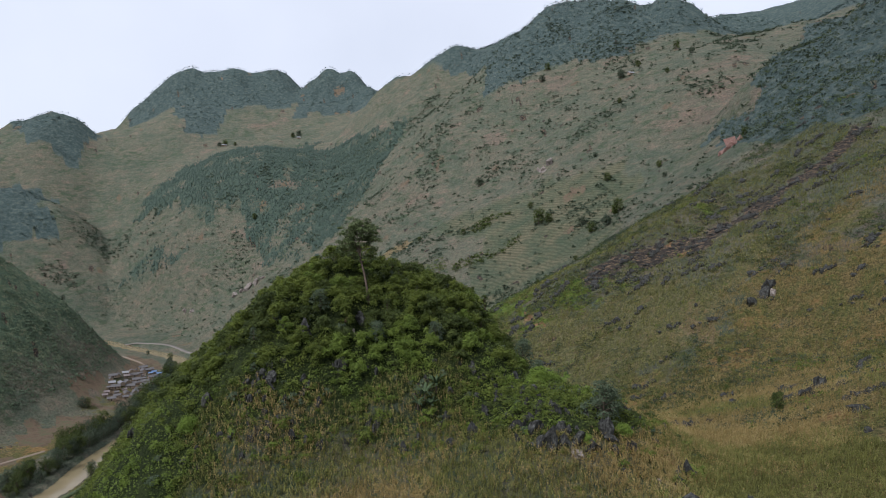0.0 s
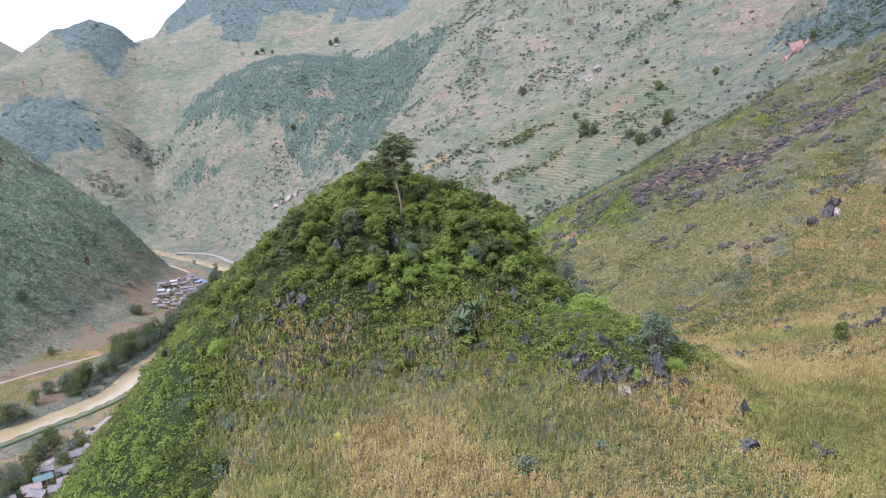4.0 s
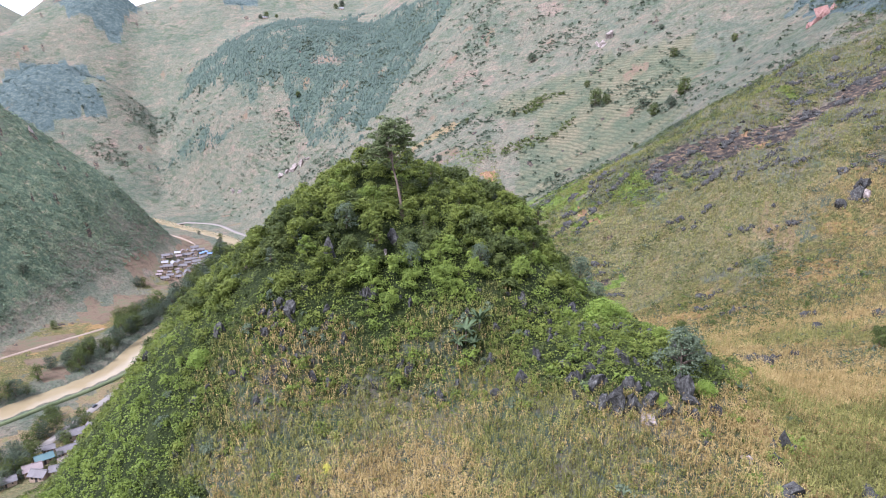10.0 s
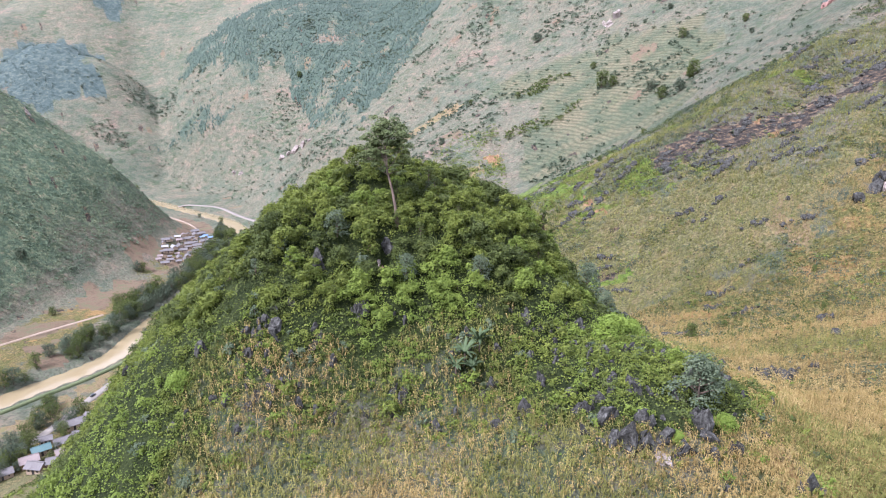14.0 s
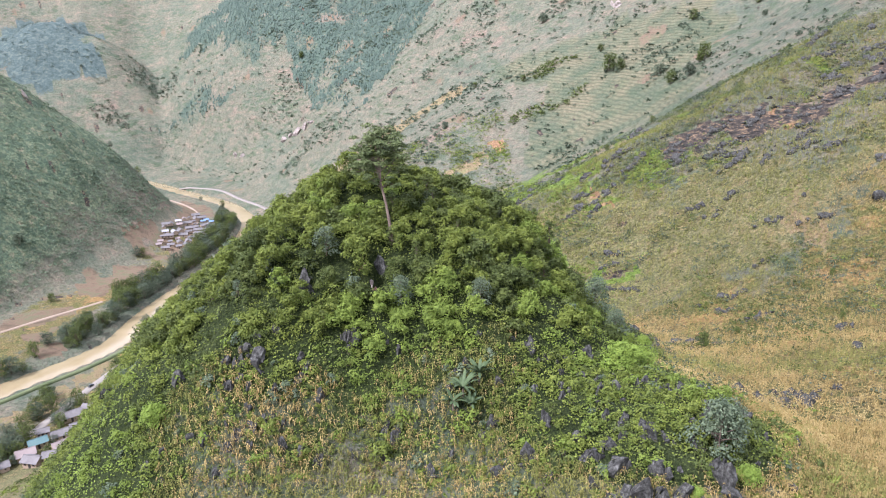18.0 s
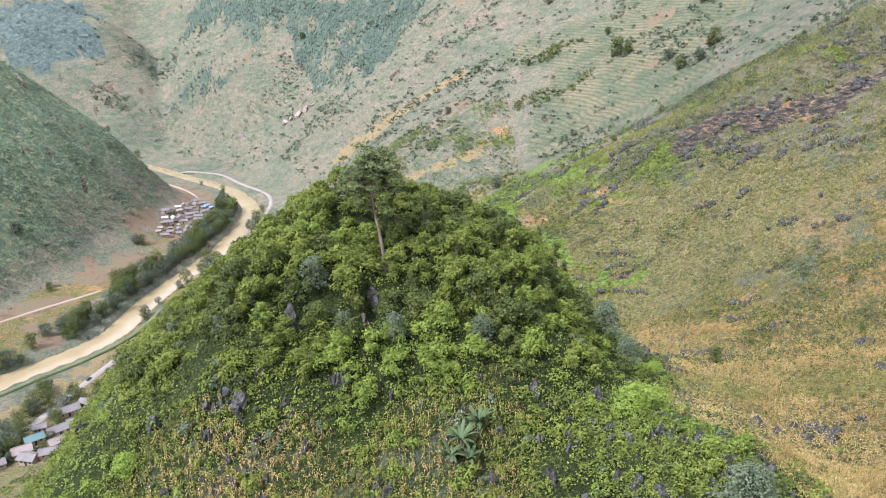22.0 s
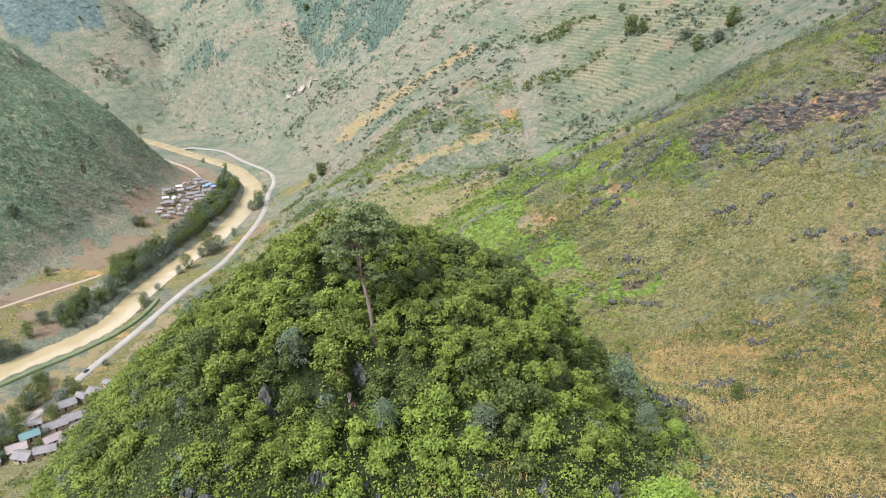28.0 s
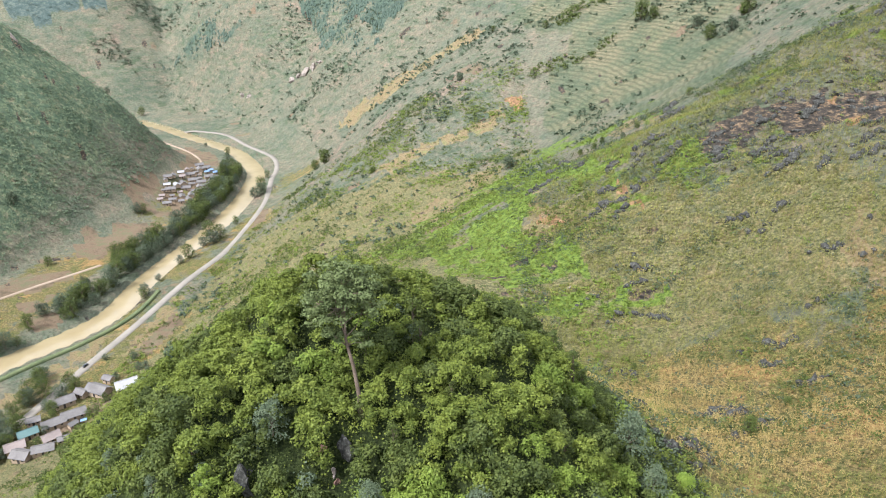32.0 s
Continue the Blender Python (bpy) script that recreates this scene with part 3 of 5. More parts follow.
def build_ground():
    view = np.radians(np.linspace(-42, 42, 450))
    rest = np.radians(np.linspace(43, 317, 70))[1:-1]
    az = np.r_[view, rest]
    rad = [0.5, 12.0]
    for limit, step in ((75, 1.03), (240, 1.0065), (720, 1.0105), (4700, 1.016)):
        while rad[-1] < limit:
            rad.append(rad[-1] * step)
    rad = np.array(rad)
    a, r = np.meshgrid(az, rad, indexing="ij")
    x, y = r * np.sin(a), r * np.cos(a) - 20
    z = ground(x.ravel(), y.ravel())
    na, nr = a.shape
    idx = np.arange(na * nr).reshape(na, nr)
    nxt = np.roll(idx, -1, axis=0)
    faces = np.stack([idx[:, :-1], idx[:, 1:], nxt[:, 1:], nxt[:, :-1]], -1).reshape(-1, 4)
    faces = faces[:, ::-1]
    verts = np.stack([x.ravel(), y.ravel(), z], -1)
    me = mesh_from("ground", verts, faces, M_GROUND, True)
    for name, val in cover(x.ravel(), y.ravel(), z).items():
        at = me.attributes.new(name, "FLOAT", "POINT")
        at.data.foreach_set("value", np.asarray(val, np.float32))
    return tagged(new("ground", me), "grassy karst hillsides with fields, scrub and bare rock", "ground", kind="structure")


build_ground()


def ribbon(name, line, width, lift, material, level=None):
    """A strip along a line, with edges turned down into the ground."""
    p = np.array(line, float)
    t = np.gradient(p, axis=0)
    t /= np.linalg.norm(t, axis=1)[:, None]
    side = np.stack([t[:, 1], -t[:, 0]], -1)
    z = np.full(len(p), level) if level is not None else ground(p[:, 0], p[:, 1]) + lift
    if level is None:
        z = np.convolve(np.pad(z, 3, mode="edge"), np.ones(7) / 7, "valid")
    cols = []
    for o, dz in ((-0.56, -1.6), (-0.5, 0.0), (0.0, 0.08), (0.5, 0.0), (0.56, -1.6)):
        w = width * o
        cols.append(np.column_stack([p + side * np.reshape(w, (-1, 1)), z + dz]))
    n, m = len(p), len(cols)
    v = np.stack(cols, 1).reshape(-1, 3)
    i = np.arange(n * m).reshape(n, m)
    f = np.stack([i[:-1, :-1], i[:-1, 1:], i[1:, 1:], i[1:, :-1]], -1).reshape(-1, 4)
    return new(name, mesh_from(name, v, f, material, True))


river = CHANNEL_LINE[(CHANNEL_LINE[:, 1] > -300) & (CHANNEL_LINE[:, 0] > -1200)]
tagged(ribbon("water", river, 40 + 0 * river[:, 0], 0, M_WATER, 0.0), "muddy yellow-brown river in the valley floor", "river", kind="structure")
ROAD = [(-262, 330), (-246, 395), (-238, 446), (-227, 505), (-216, 572), (-201, 633), (-197, 700), (-199, 772), (-212, 850), (-215, 889), (-226, 930),
        (-246, 962), (-290, 1010), (-334, 1062), (-380, 1085), (-408, 1098), (-450, 1125), (-508, 1154), (-560, 1180)]
tagged(ribbon("road", spline(ROAD, 10), np.full((len(ROAD) - 1) * 10 + 1, 6.0), 0.5, M_ROAD), "pale dusty concrete road following the river", "road", kind="structure")
LANE = [(-420, 470), (-370, 515), (-335, 565), (-306, 605)]
tagged(ribbon("path", spline(LANE, 8), np.full((len(LANE) - 1) * 8 + 1, 3.0), 0.5, M_EARTH), "bare earth track between valley fields", "path", kind="structure")
LANE2 = [(-300, 850), (-318, 905), (-352, 960), (-400, 1005), (-450, 1050)]
tagged(ribbon("path", spline(LANE2, 8), np.full((len(LANE2) - 1) * 8 + 1, 3.5), 0.5, M_EARTH), "bare earth track along the far river bank", "path", kind="structure")

# ---- foliage builders ----
rng = np.random.default_rng(7)


def leaf_quads(centres, normals, length, width, rg):
    """One bent-free leaf blade at each centre, facing its normal with a random spin."""
    n = len(centres)
    normals = normals / np.maximum(np.linalg.norm(normals, axis=1), 1e-6)[:, None]
    ref = rg.normal(size=(n, 3))
    u = np.cross(normals, ref)
    u /= np.maximum(np.linalg.norm(u, axis=1), 1e-6)[:, None]
    v = np.cross(normals, u)
    s = rg.uniform(0.65, 1.35, n)[:, None]
    a, b = u * (np.reshape(length, (-1, 1)) * s * 0.5), v * (np.reshape(width, (-1, 1)) * s * 0.5)
    verts = np.stack([centres - a, centres - b * 1.1 + a * 0.1, centres + a, centres + b * 1.1 + a * 0.1], 1).reshape(-1, 3)
    return verts, np.arange(n * 4).reshape(-1, 4)


def leaf_cloud(centres, radii, per, size, rg, low=-0.25, flat=0.8):
    """Leaves over the lumpy outside of many clumps."""
    centres, radii = np.asarray(centres, float), np.asarray(radii, float)
    per = np.broadcast_to(np.asarray(per, int), len(centres))
    who = np.repeat(np.arange(len(centres)), per)
    d = rg.normal(size=(len(who), 3))
    d /= np.linalg.norm(d, axis=1)[:, None]
    d[:, 2] = np.where(d[:, 2] < low, -d[:, 2], d[:, 2])
    lump = 0.74 + 0.3 * np.sin(d[:, 0] * 4.1 + who * 1.7) * np.sin(d[:, 1] * 3.7 + who * 2.3 + d[:, 2] * 3.1)
    lump *= rg.uniform(0.72, 1.08, len(who)) + 0.12
    r = radii[who]
    p = centres[who] + d * np.stack([r, r, r * flat], -1) * lump[:, None]
    nrm = d + rg.normal(scale=0.62, size=d.shape) + np.array([0, 0, 0.35])
    size = np.broadcast_to(np.asarray(size, float), len(centres))[who]
    return leaf_quads(p, nrm, size, size * 0.62, rg)


def merge(blocks):
    vs, fs, k = [], [], 0
    for v, f in blocks:
        vs.append(v)
        fs.append(f + k)
        k += len(v)
    return np.concatenate(vs), np.concatenate(fs)


def tube(path, radii, segs=6):
    path, radii = np.asarray(path, float), np.asarray(radii, float)
    t = np.gradient(path, axis=0)
    t /= np.linalg.norm(t, axis=1)[:, None]
    ref = np.where(np.abs(t[:, 2:3]) > 0.9, np.array([[1.0, 0, 0]]), np.array([[0, 0, 1.0]]))
    u = np.cross(t, ref)
    u /= np.linalg.norm(u, axis=1)[:, None]
    v = np.cross(t, u)
    ang = np.linspace(0, 2 * np.pi, segs, endpoint=False)
    ring = path[:, None] + radii[:, None, None] * (np.cos(ang)[None, :, None] * u[:, None] + np.sin(ang)[None, :, None] * v[:, None])
    n = len(path)
    i = np.arange(n * segs).reshape(n, segs)
    f = np.stack([i[:-1], np.roll(i[:-1], -1, 1), np.roll(i[1:], -1, 1), i[1:]], -1).reshape(-1, 4)
    return ring.reshape(-1, 3), f


def limb(start, end, r0, r1, bend, rg, n=5):
    t = np.linspace(0, 1, n)[:, None]
    p = np.asarray(start) + (np.asarray(end) - np.asarray(start)) * t
    p = p + np.sin(t * np.pi) * rg.normal(scale=bend, size=3)
    return tube(p, np.linspace(r0, r1, n))


def tree_model(name, label, category, tall, spread, crown_low, leaf, material, pads, per, seed, flat=0.7, lean=(0, 0), bark=None, group="", ball=False):
    """A tree with a tapered trunk and limbs, and a crown of many leaf pads."""
    rg = np.random.default_rng(seed)
    root = thing(name, label, category, group)
    top = np.array([lean[0], lean[1], tall * 0.9])
    blocks = [limb((0, 0, -0.8), top, 0.028 * tall + 0.06, 0.04, 0.04 * tall, rg, 7)]
    centres, radii = [], []
    for k in range(pads):
        ang = k * 2.4 + rg.uniform(-0.4, 0.4)
        h = crown_low + (tall - crown_low) * ((k + 0.5) / pads) ** 0.8
        out = spread * (0.9 - 0.6 * ((h - crown_low) / max(tall - crown_low, 0.1)) ** 1.6) * rg.uniform(0.35, 0.85)
        if ball:
            up = (h - crown_low) / (tall - crown_low) * 1.7 - 0.85
            out = spread * math.sqrt(1 - up * up) * rg.uniform(0.3, 0.8)
        base = np.array([lean[0], lean[1], 0]) * (h / tall)
        tip = base + np.array([math.cos(ang) * out, math.sin(ang) * out, h])
        origin = base * 0.8 + np.array([0, 0, h * rg.uniform(0.55, 0.75)])
        blocks.append(limb(origin, tip, 0.012 * tall + 0.02, 0.025, 0.03 * tall, rg))
        centres.append(tip)
        radii.append(spread * rg.uniform(0.32, 0.55))
    v, f = merge(blocks)
    under("trunk", mesh_from("trunk", v, f, bark or M_BARK, True), root)
    v, f = leaf_cloud(centres, radii, per, leaf, rg, -0.45, flat)
    under("crown", mesh_from("crown", v, f, material), root)
    return root


def place(ob, x, y, scale=1.0, turn=0.0, sink=0.0, tilt=0.0, z=None):
    z = height(x, y) if z is None else z
    return pose(x, y, z - sink, tilt, 0, turn) @ Matrix.Scale(scale, 4)


def put_copies(models, spots, rg, scale=(0.8, 1.25), sink=0.15):
    """The models themselves go to the first spots, copies to the rest."""
    z = ground(np.array([s[0] for s in spots]), np.array([s[1] for s in spots]))
    made = []
    for k, s in enumerate(spots):
        m = models[k % len(models)]
        size = (s[2] if len(s) > 2 else 1.0) * rg.uniform(*scale)
        at = pose(s[0], s[1], float(z[k]) - sink * size, 0, 0, rg.uniform(0, 360)) @ Matrix.Scale(size, 4)
        if k < len(models):
            made.append((m, at))
        else:
            c = copy_thing(m, pose(0, 0, 0))
            made.append((c, at))
    for ob, at in made:
        ob.matrix_basis = at
    return [ob for ob, _ in made]


def scatter(n, x0, x1, y0, y1, keep, rg):
    x, y = rg.uniform(x0, x1, n), rg.uniform(y0, y1, n)
    ok = rg.uniform(0, 1, n) < keep(x, y)
    x, y = x[ok], y[ok]
    return x, y, ground(x, y)


def stuff(name, label, category, blocks, material):
    v, f = merge(blocks)
    return tagged(new(name, mesh_from(name, v, f, material)), label, category, kind="stuff")


def in_view(x, y, wide=0.86, margin=8):
    """Ground that lies ahead of the flight line."""
    return np.abs(x - 2) < wide * (y + 22) + margin


# ---- the wooded hill: shrubs ----
def wood_zone(x, y):
    return band(40 - np.hypot((x + 6) / np.where(x < -6, 1.5, 1.3), (y - 166) / 0.95), 0, 16)


def lime_zone(x, y):
    front = band(15 - np.hypot((x - 0) / 1.3, y - 131), 0, 8)
    low = band(-42 - x, 0, 14) * band(150 - y, 0, 20)
    east = band(14 - np.hypot(x - 52, (y - 140) / 1.4), 0, 8)
    flank = band(20 - np.hypot(x - 32, (y - 150) / 1.3), 0, 12)
    return np.clip(front + 0.8 * low + 0.9 * east + 0.35 * flank, 0, 1)


KINDS = (("vine_cover", "bright lime-green vines and low leafy shrubs on the hill", M_LIME), ("shrub_thicket", "dense dark green shrubs covering the karst hill", M_SHRUB_DARK),
         ("grey_shrubs", "grey-green feathery shrubs among the thicket", M_GREY_LEAF), ("hill_shrubs", "mid-green leafy shrubs covering the karst hill", M_SHRUB))


def clear_of_shrine(x, y):
    return np.hypot(x + 7.0, (y - 143.6) / 1.5) > 2.3


def hill_shrubs():
    """Low scrub on the flanks and at the foot, and the vine-smothered canopy higher up."""
    keep = lambda x, y: np.clip(on_knoll(x, y) + 0.3 * front_mix(x, y), 0, 1) * in_view(x, y) * (1 - 0.3 * wood_zone(x, y)) * clear_of_shrine(x, y) * np.where(x < -120, 0.5, 1) * np.where(y > 182, 0.4, 1)
    x, y, z = scatter(19000, -250, 78, 55, 250, keep, rng)
    far = x < -110
    size = np.exp(rng.normal(-0.32, 0.52, len(x))).clip(0.3, 2.2) * np.where(far, 1.6, 1)
    lift = size * 0.42
    # crowns of the canopy: each a dome of leaf clumps with its own tone, dark gaps between
    tx, ty, tz = scatter(4200, -95, 62, 116, 216, lambda x, y: wood_zone(x, y) * clear_of_shrine(x, y) * np.where(y > 184, 0.15, 1), rng)
    keep_t = []
    for k in range(len(tx)):
        if all((tx[k] - tx[j]) ** 2 + (ty[k] - ty[j]) ** 2 > 3.1**2 for j in keep_t):
            keep_t.append(k)
    tx, ty, tz = tx[keep_t], ty[keep_t], tz[keep_t]
    big = rng.uniform(1.8, 3.4, len(tx))
    tall = rng.uniform(1.4, 5.0, len(tx)) * (0.4 + 0.6 * wood_zone(tx, ty))
    n = (3 + 3.2 * big).astype(int)
    own_t = np.repeat(np.arange(len(tx)), n)
    ang, out = rng.uniform(0, 2 * np.pi, len(own_t)), np.sqrt(rng.uniform(0, 1, len(own_t)))
    wx, wy = tx[own_t] + np.cos(ang) * out * big[own_t] * 0.8, ty[own_t] + np.sin(ang) * out * big[own_t] * 0.8
    wz = 0.5 * tz[own_t] + 0.5 * ground(wx, wy)
    wr = big[own_t] * rng.uniform(0.34, 0.55, len(own_t))
    wl = 0.4 + tall[own_t] * np.sqrt(1.02 - out**2) + rng.normal(scale=0.2, size=len(own_t))
    crown_tone = (rng.normal(scale=0.42, size=len(tx)) + 1.6 * fbm(tx / 11, ty / 11, 2, 65))[own_t]
    x, y, z = np.r_[x, wx], np.r_[y, wy], np.r_[z, wz]
    size, lift, far = np.r_[size, wr], np.r_[lift, wl], np.r_[far, np.zeros(len(wx), bool)]
    wood = np.r_[np.zeros(len(x) - len(wx)), np.ones(len(wx))]
    tone = fbm(x / 9, y / 9, 3, 61) * 2.0 + rng.normal(scale=0.34, size=len(x))
    tone = np.where(wood > 0.5, np.r_[np.zeros(len(x) - len(wx)), crown_tone], tone)
    lime = lime_zone(x, y) + 0.6 * tone - 0.12 * wood > 0.3
    dark = ~lime & (tone - 0.3 * lime_zone(x, y) < -0.42)
    grey = ~lime & ~dark & (fbm(x / 5, y / 5, 2, 66) + rng.normal(scale=0.06, size=len(x)) > 0.2)
    for sel, (name, label, mat) in zip((lime, dark, grey, ~(lime | dark | grey)), KINDS):
        c, r = np.stack([x, y, z + lift], -1)[sel], size[sel]
        per = np.where(far[sel], 16, np.clip(np.where(wood[sel] > 0.5, 150, 78) * r**1.75, 34, 420).astype(int)) // np.where(c[:, 1] > 186, 2, 1)
        blocks = [leaf_cloud(c, r, per, np.where(far[sel], 0.6, 0.27 + 0.05 * r), rng, -0.5, 0.85)]
        own = np.repeat(np.arange(len(c)), np.where(wood[sel] > 0.5, 5, np.where(far[sel], 10, 18)))
        flat = rng.normal(scale=1.1, size=(len(own), 2))
        gx, gy = c[own, 0] + flat[:, 0], c[own, 1] + flat[:, 1]
        gz = ground(gx, gy) + rng.uniform(0.05, 0.5, len(own))
        up = rng.normal(scale=0.55, size=(len(own), 3)) + np.array([-0.2, -0.3, 1.0])
        blocks.append(leaf_quads(np.stack([gx, gy, gz], -1), up, np.where(far[sel][own], 0.7, 0.36), np.where(far[sel][own], 0.45, 0.24), rng))
        stuff(name, label, "shrubs", blocks, mat)
    # weeds between the corn
    x, y, z = scatter(42000, -50, 100, 60, 138, lambda x, y: in_view(x, y) * np.clip(0.14 + 0.9 * front_mix(x, y) + 0.8 * band(fbm(x / 10, y / 10, 3, 63), 0.08, 0.22), 0, 1) * (1 - 0.8 * on_knoll(x, y)) * 0.5, rng)
    r = rng.uniform(0.2, 0.65, len(x))
    kind = fbm(x / 6, y / 6, 2, 64) + rng.normal(scale=0.2, size=len(x))
    for sel, label, mat in ((kind > 0.06, "bright green weeds and creepers growing between the corn", M_LIME), (kind < -0.16, "dark green weeds at the foot of the hill", M_SHRUB_DARK), ((kind <= 0.06) & (kind >= -0.16), "mid-green weeds mixed into the corn", M_SHRUB)):
        stuff("field_weeds", label, "weeds", [leaf_cloud(np.stack([x, y, z + 0.25], -1)[sel], r[sel], 9, 0.26, rng, -0.1, 0.8)], mat)


hill_shrubs()


def shrub_model(seed, material, label):
    rg = np.random.default_rng(seed)
    c = rg.normal(scale=(0.55, 0.55, 0.2), size=(7, 3)) + np.array([0, 0, 0.75])
    blocks = [limb((0, 0, -0.3), p, 0.05, 0.015, 0.1, rg, 4) for p in c[:5]]
    root = thing("shrub", label, "shrub", "shrubs on the hill front")
    v, f = merge(blocks)
    under("stem", mesh_from("stem", v, f, M_BARK), root)
    v, f = leaf_cloud(c, rg.uniform(0.45, 0.8, 7), 26, 0.3, rg, -0.4)
    under("leaves", mesh_from("leaves", v, f, material), root)
    return root


shrub_models = [shrub_model(100 + k, m, l) for k, (m, l) in enumerate(
    [(M_SHRUB, "mid-green leafy shrub among rocks"), (M_LIME, "lime-green leafy shrub among rocks"), (M_SHRUB_DARK, "dark green shrub on the hillside"),
     (M_SHRUB, "mid-green leafy shrub among rocks"), (M_LIME, "lime-green leafy shrub among rocks"), (M_GREY_LEAF, "grey-green shrub on the hillside")])]
sx, sy, _ = scatter(1500, -50, 66, 82, 134, lambda x, y: 0.26 * (0.12 + np.clip(0.5 * on_knoll(x, y) + front_mix(x, y), 0, 1)), rng)
put_copies(shrub_models, [(a, b) for a, b in zip(sx[:295], sy[:295])], rng, (0.45, 1.4))

# ---- trees of the hill ----
wood_models = [tree_model("tree", lab, "tree", tall, spread, low, leaf, mat, pads, per, 200 + k, 0.75, group="trees on the wooded hill")
               for k, (lab, tall, spread, low, leaf, mat, pads, per) in enumerate([
                   ("small broadleaf tree with a dense dark crown", 6.5, 3.0, 1.2, 0.32, M_SHRUB_DARK, 12, 105),
                   ("small broadleaf tree hung with green vines", 5.5, 2.9, 0.8, 0.3, M_SHRUB, 12, 105),
                   ("leafy tree with a mid-green rounded crown", 7.0, 3.2, 1.4, 0.32, M_SHRUB, 13, 105),
                   ("small dark tree with a narrow crown", 7.5, 2.4, 1.4, 0.3, M_SHRUB_DARK, 12, 100),
                   ("vine-smothered low tree, bright green", 4.6, 3.0, 0.6, 0.28, M_LIME, 11, 105),
                   ("grey-green feathery tree among darker crowns", 6.0, 2.7, 0.8, 0.3, M_GREY_LEAF, 12, 90)])]
tx, ty, _ = scatter(1500, -80, 48, 130, 208, lambda x, y: wood_zone(x, y) ** 1.5 * 0.3 * (np.hypot((x + 7.2) / 0.7, y - 142) > 6), rng)
crown_k = 0.6 + 0.3 * np.exp(-((tx + 4) / 22) ** 2 - ((ty - 170) / 14) ** 2)
put_copies(wood_models, [(a, b, c) for a, b, c in zip(tx[:90], ty[:90], crown_k[:90])], rng, (0.7, 1.1), 1.6)


def crown_tree():
    """The tall umbrella-crowned tree on the summit."""
    rg = np.random.default_rng(5)
    x, y = -4.6, 149.5
    root = thing("umbrella_tree", "tall slender tree with bare pale trunk and flat umbrella crown", "tree", at=(x, y, height(x, y)))
    fork = np.array([-1.4, 2.4, 10.8])
    blocks = [tube([(0.5, 0, -1), (0.3, 0.5, 3.0), (-0.4, 1.5, 7), fork], [0.42, 0.3, 0.25, 0.21], 8)]
    leader = np.array([-2.2, 4.8, 17.0])
    blocks.append(tube([fork, (fork + leader) / 2 + (0.3, 0.2, 0), leader], [0.2, 0.12, 0.04], 7))
    centres, radii = [], []
    boughs = [(-5.6, 0.5, 13.2), (-4.6, -2.2, 15.6), (-2.2, 2.8, 16.6), (-0.4, -2.4, 16.8), (1.6, 1.0, 15.2), (1.2, -1.6, 13.4), (-3.0, 0.0, 18.2), (-4.4, 2.4, 14.4), (2.4, -0.4, 13.9), (-2.6, -3.0, 14.2), (-1.6, -1.2, 17.6), (-3.4, 1.4, 16.8), (0.2, 1.6, 17.2), (-5.0, -0.8, 11.4), (-3.8, 1.6, 12.0), (-1.2, 0.0, 15.2)]
    for bx, by, bz in boughs:
        tip = np.array([bx, by + 4.6, bz + 1.5])
        root_at = fork + (leader - fork) * rg.uniform(0.0, 0.75)
        mid = (root_at + tip) / 2 + rg.normal(scale=0.25, size=3)
        blocks.append(tube([root_at, mid, tip], [0.1, 0.06, 0.02], 5))
        for _ in range(7):
            p = tip + rg.normal(scale=(1.15, 1.15, 0.75), size=3)
            blocks.append(tube([mid * 0.3 + tip * 0.7, (tip + p) / 2, p], [0.045, 0.03, 0.012], 4))
            centres.append(p)
            radii.append(rg.uniform(0.9, 1.55))
    for dx, dy, dz in ((-3.2, 0.2, 11.4), (1.2, 0.4, 11.9), (-4.2, -0.6, 12.4), (0.9, -0.8, 10.6)):
        tip = np.array([dx, dy + 2.6, dz])
        blocks.append(tube([fork * 0.9, (fork * 0.9 + tip) / 2 + (0, 0, 0.3), tip], [0.09, 0.05, 0.02], 5))
        for _ in range(3):
            centres.append(tip + rg.normal(scale=(0.6, 0.6, 0.35), size=3))
            radii.append(rg.uniform(0.5, 0.9))
    v, f = merge(blocks)
    under("trunk", mesh_from("trunk", v, f, M_BARK, True), root, "bare pale brown forked trunk")
    v, f = leaf_cloud(centres, radii, 130, 0.34, rg, -0.5, 0.48)
    under("crown", mesh_from("crown", v, f, M_CROWN), root)
    return root


crown_tree()
snag = tree_model("slender_tree", "slender dark tree with a pale trunk at the wood's edge", "tree", 8.5, 1.7, 4.0, 0.36, M_SHRUB_DARK, 10, 60, 301)
put_copies([snag], [(29, 168), (31.5, 170, 0.85), (26, 171, 0.8)], rng, (0.9, 1.1))
shoulder_tree = tree_model("grey_tree", "large grey-green feathery shrub tree on the rocky shoulder", "tree", 7.5, 4.2, 0.6, 0.36, M_GREY_LEAF, 18, 150, 302)
put_copies([shoulder_tree], [(44.5, 111.5, 1.0), (47, 114, 0.75), (40.5, 168, 1.05), (43, 160, 0.75), (-2.0, 139.5, 0.62), (-16, 147, 0.7), (12, 139, 0.6)], rng, (0.95, 1.05))
dome = tree_model("dome_shrub", "rounded bright lime-green bush smothered in vines", "shrub", 4.2, 4.6, 0.4, 0.34, M_DOME, 18, 320, 303, 0.85)
put_copies([dome], [(37, 135.5, 0.95), (41, 138, 0.8), (53, 170, 0.5), (-43, 128, 0.7), (49.5, 87, 0.22), (62.5, 86.5, 0.22), (38.5, 103.5, 0.35), (47, 107, 0.5)], rng, (0.98, 1.02))
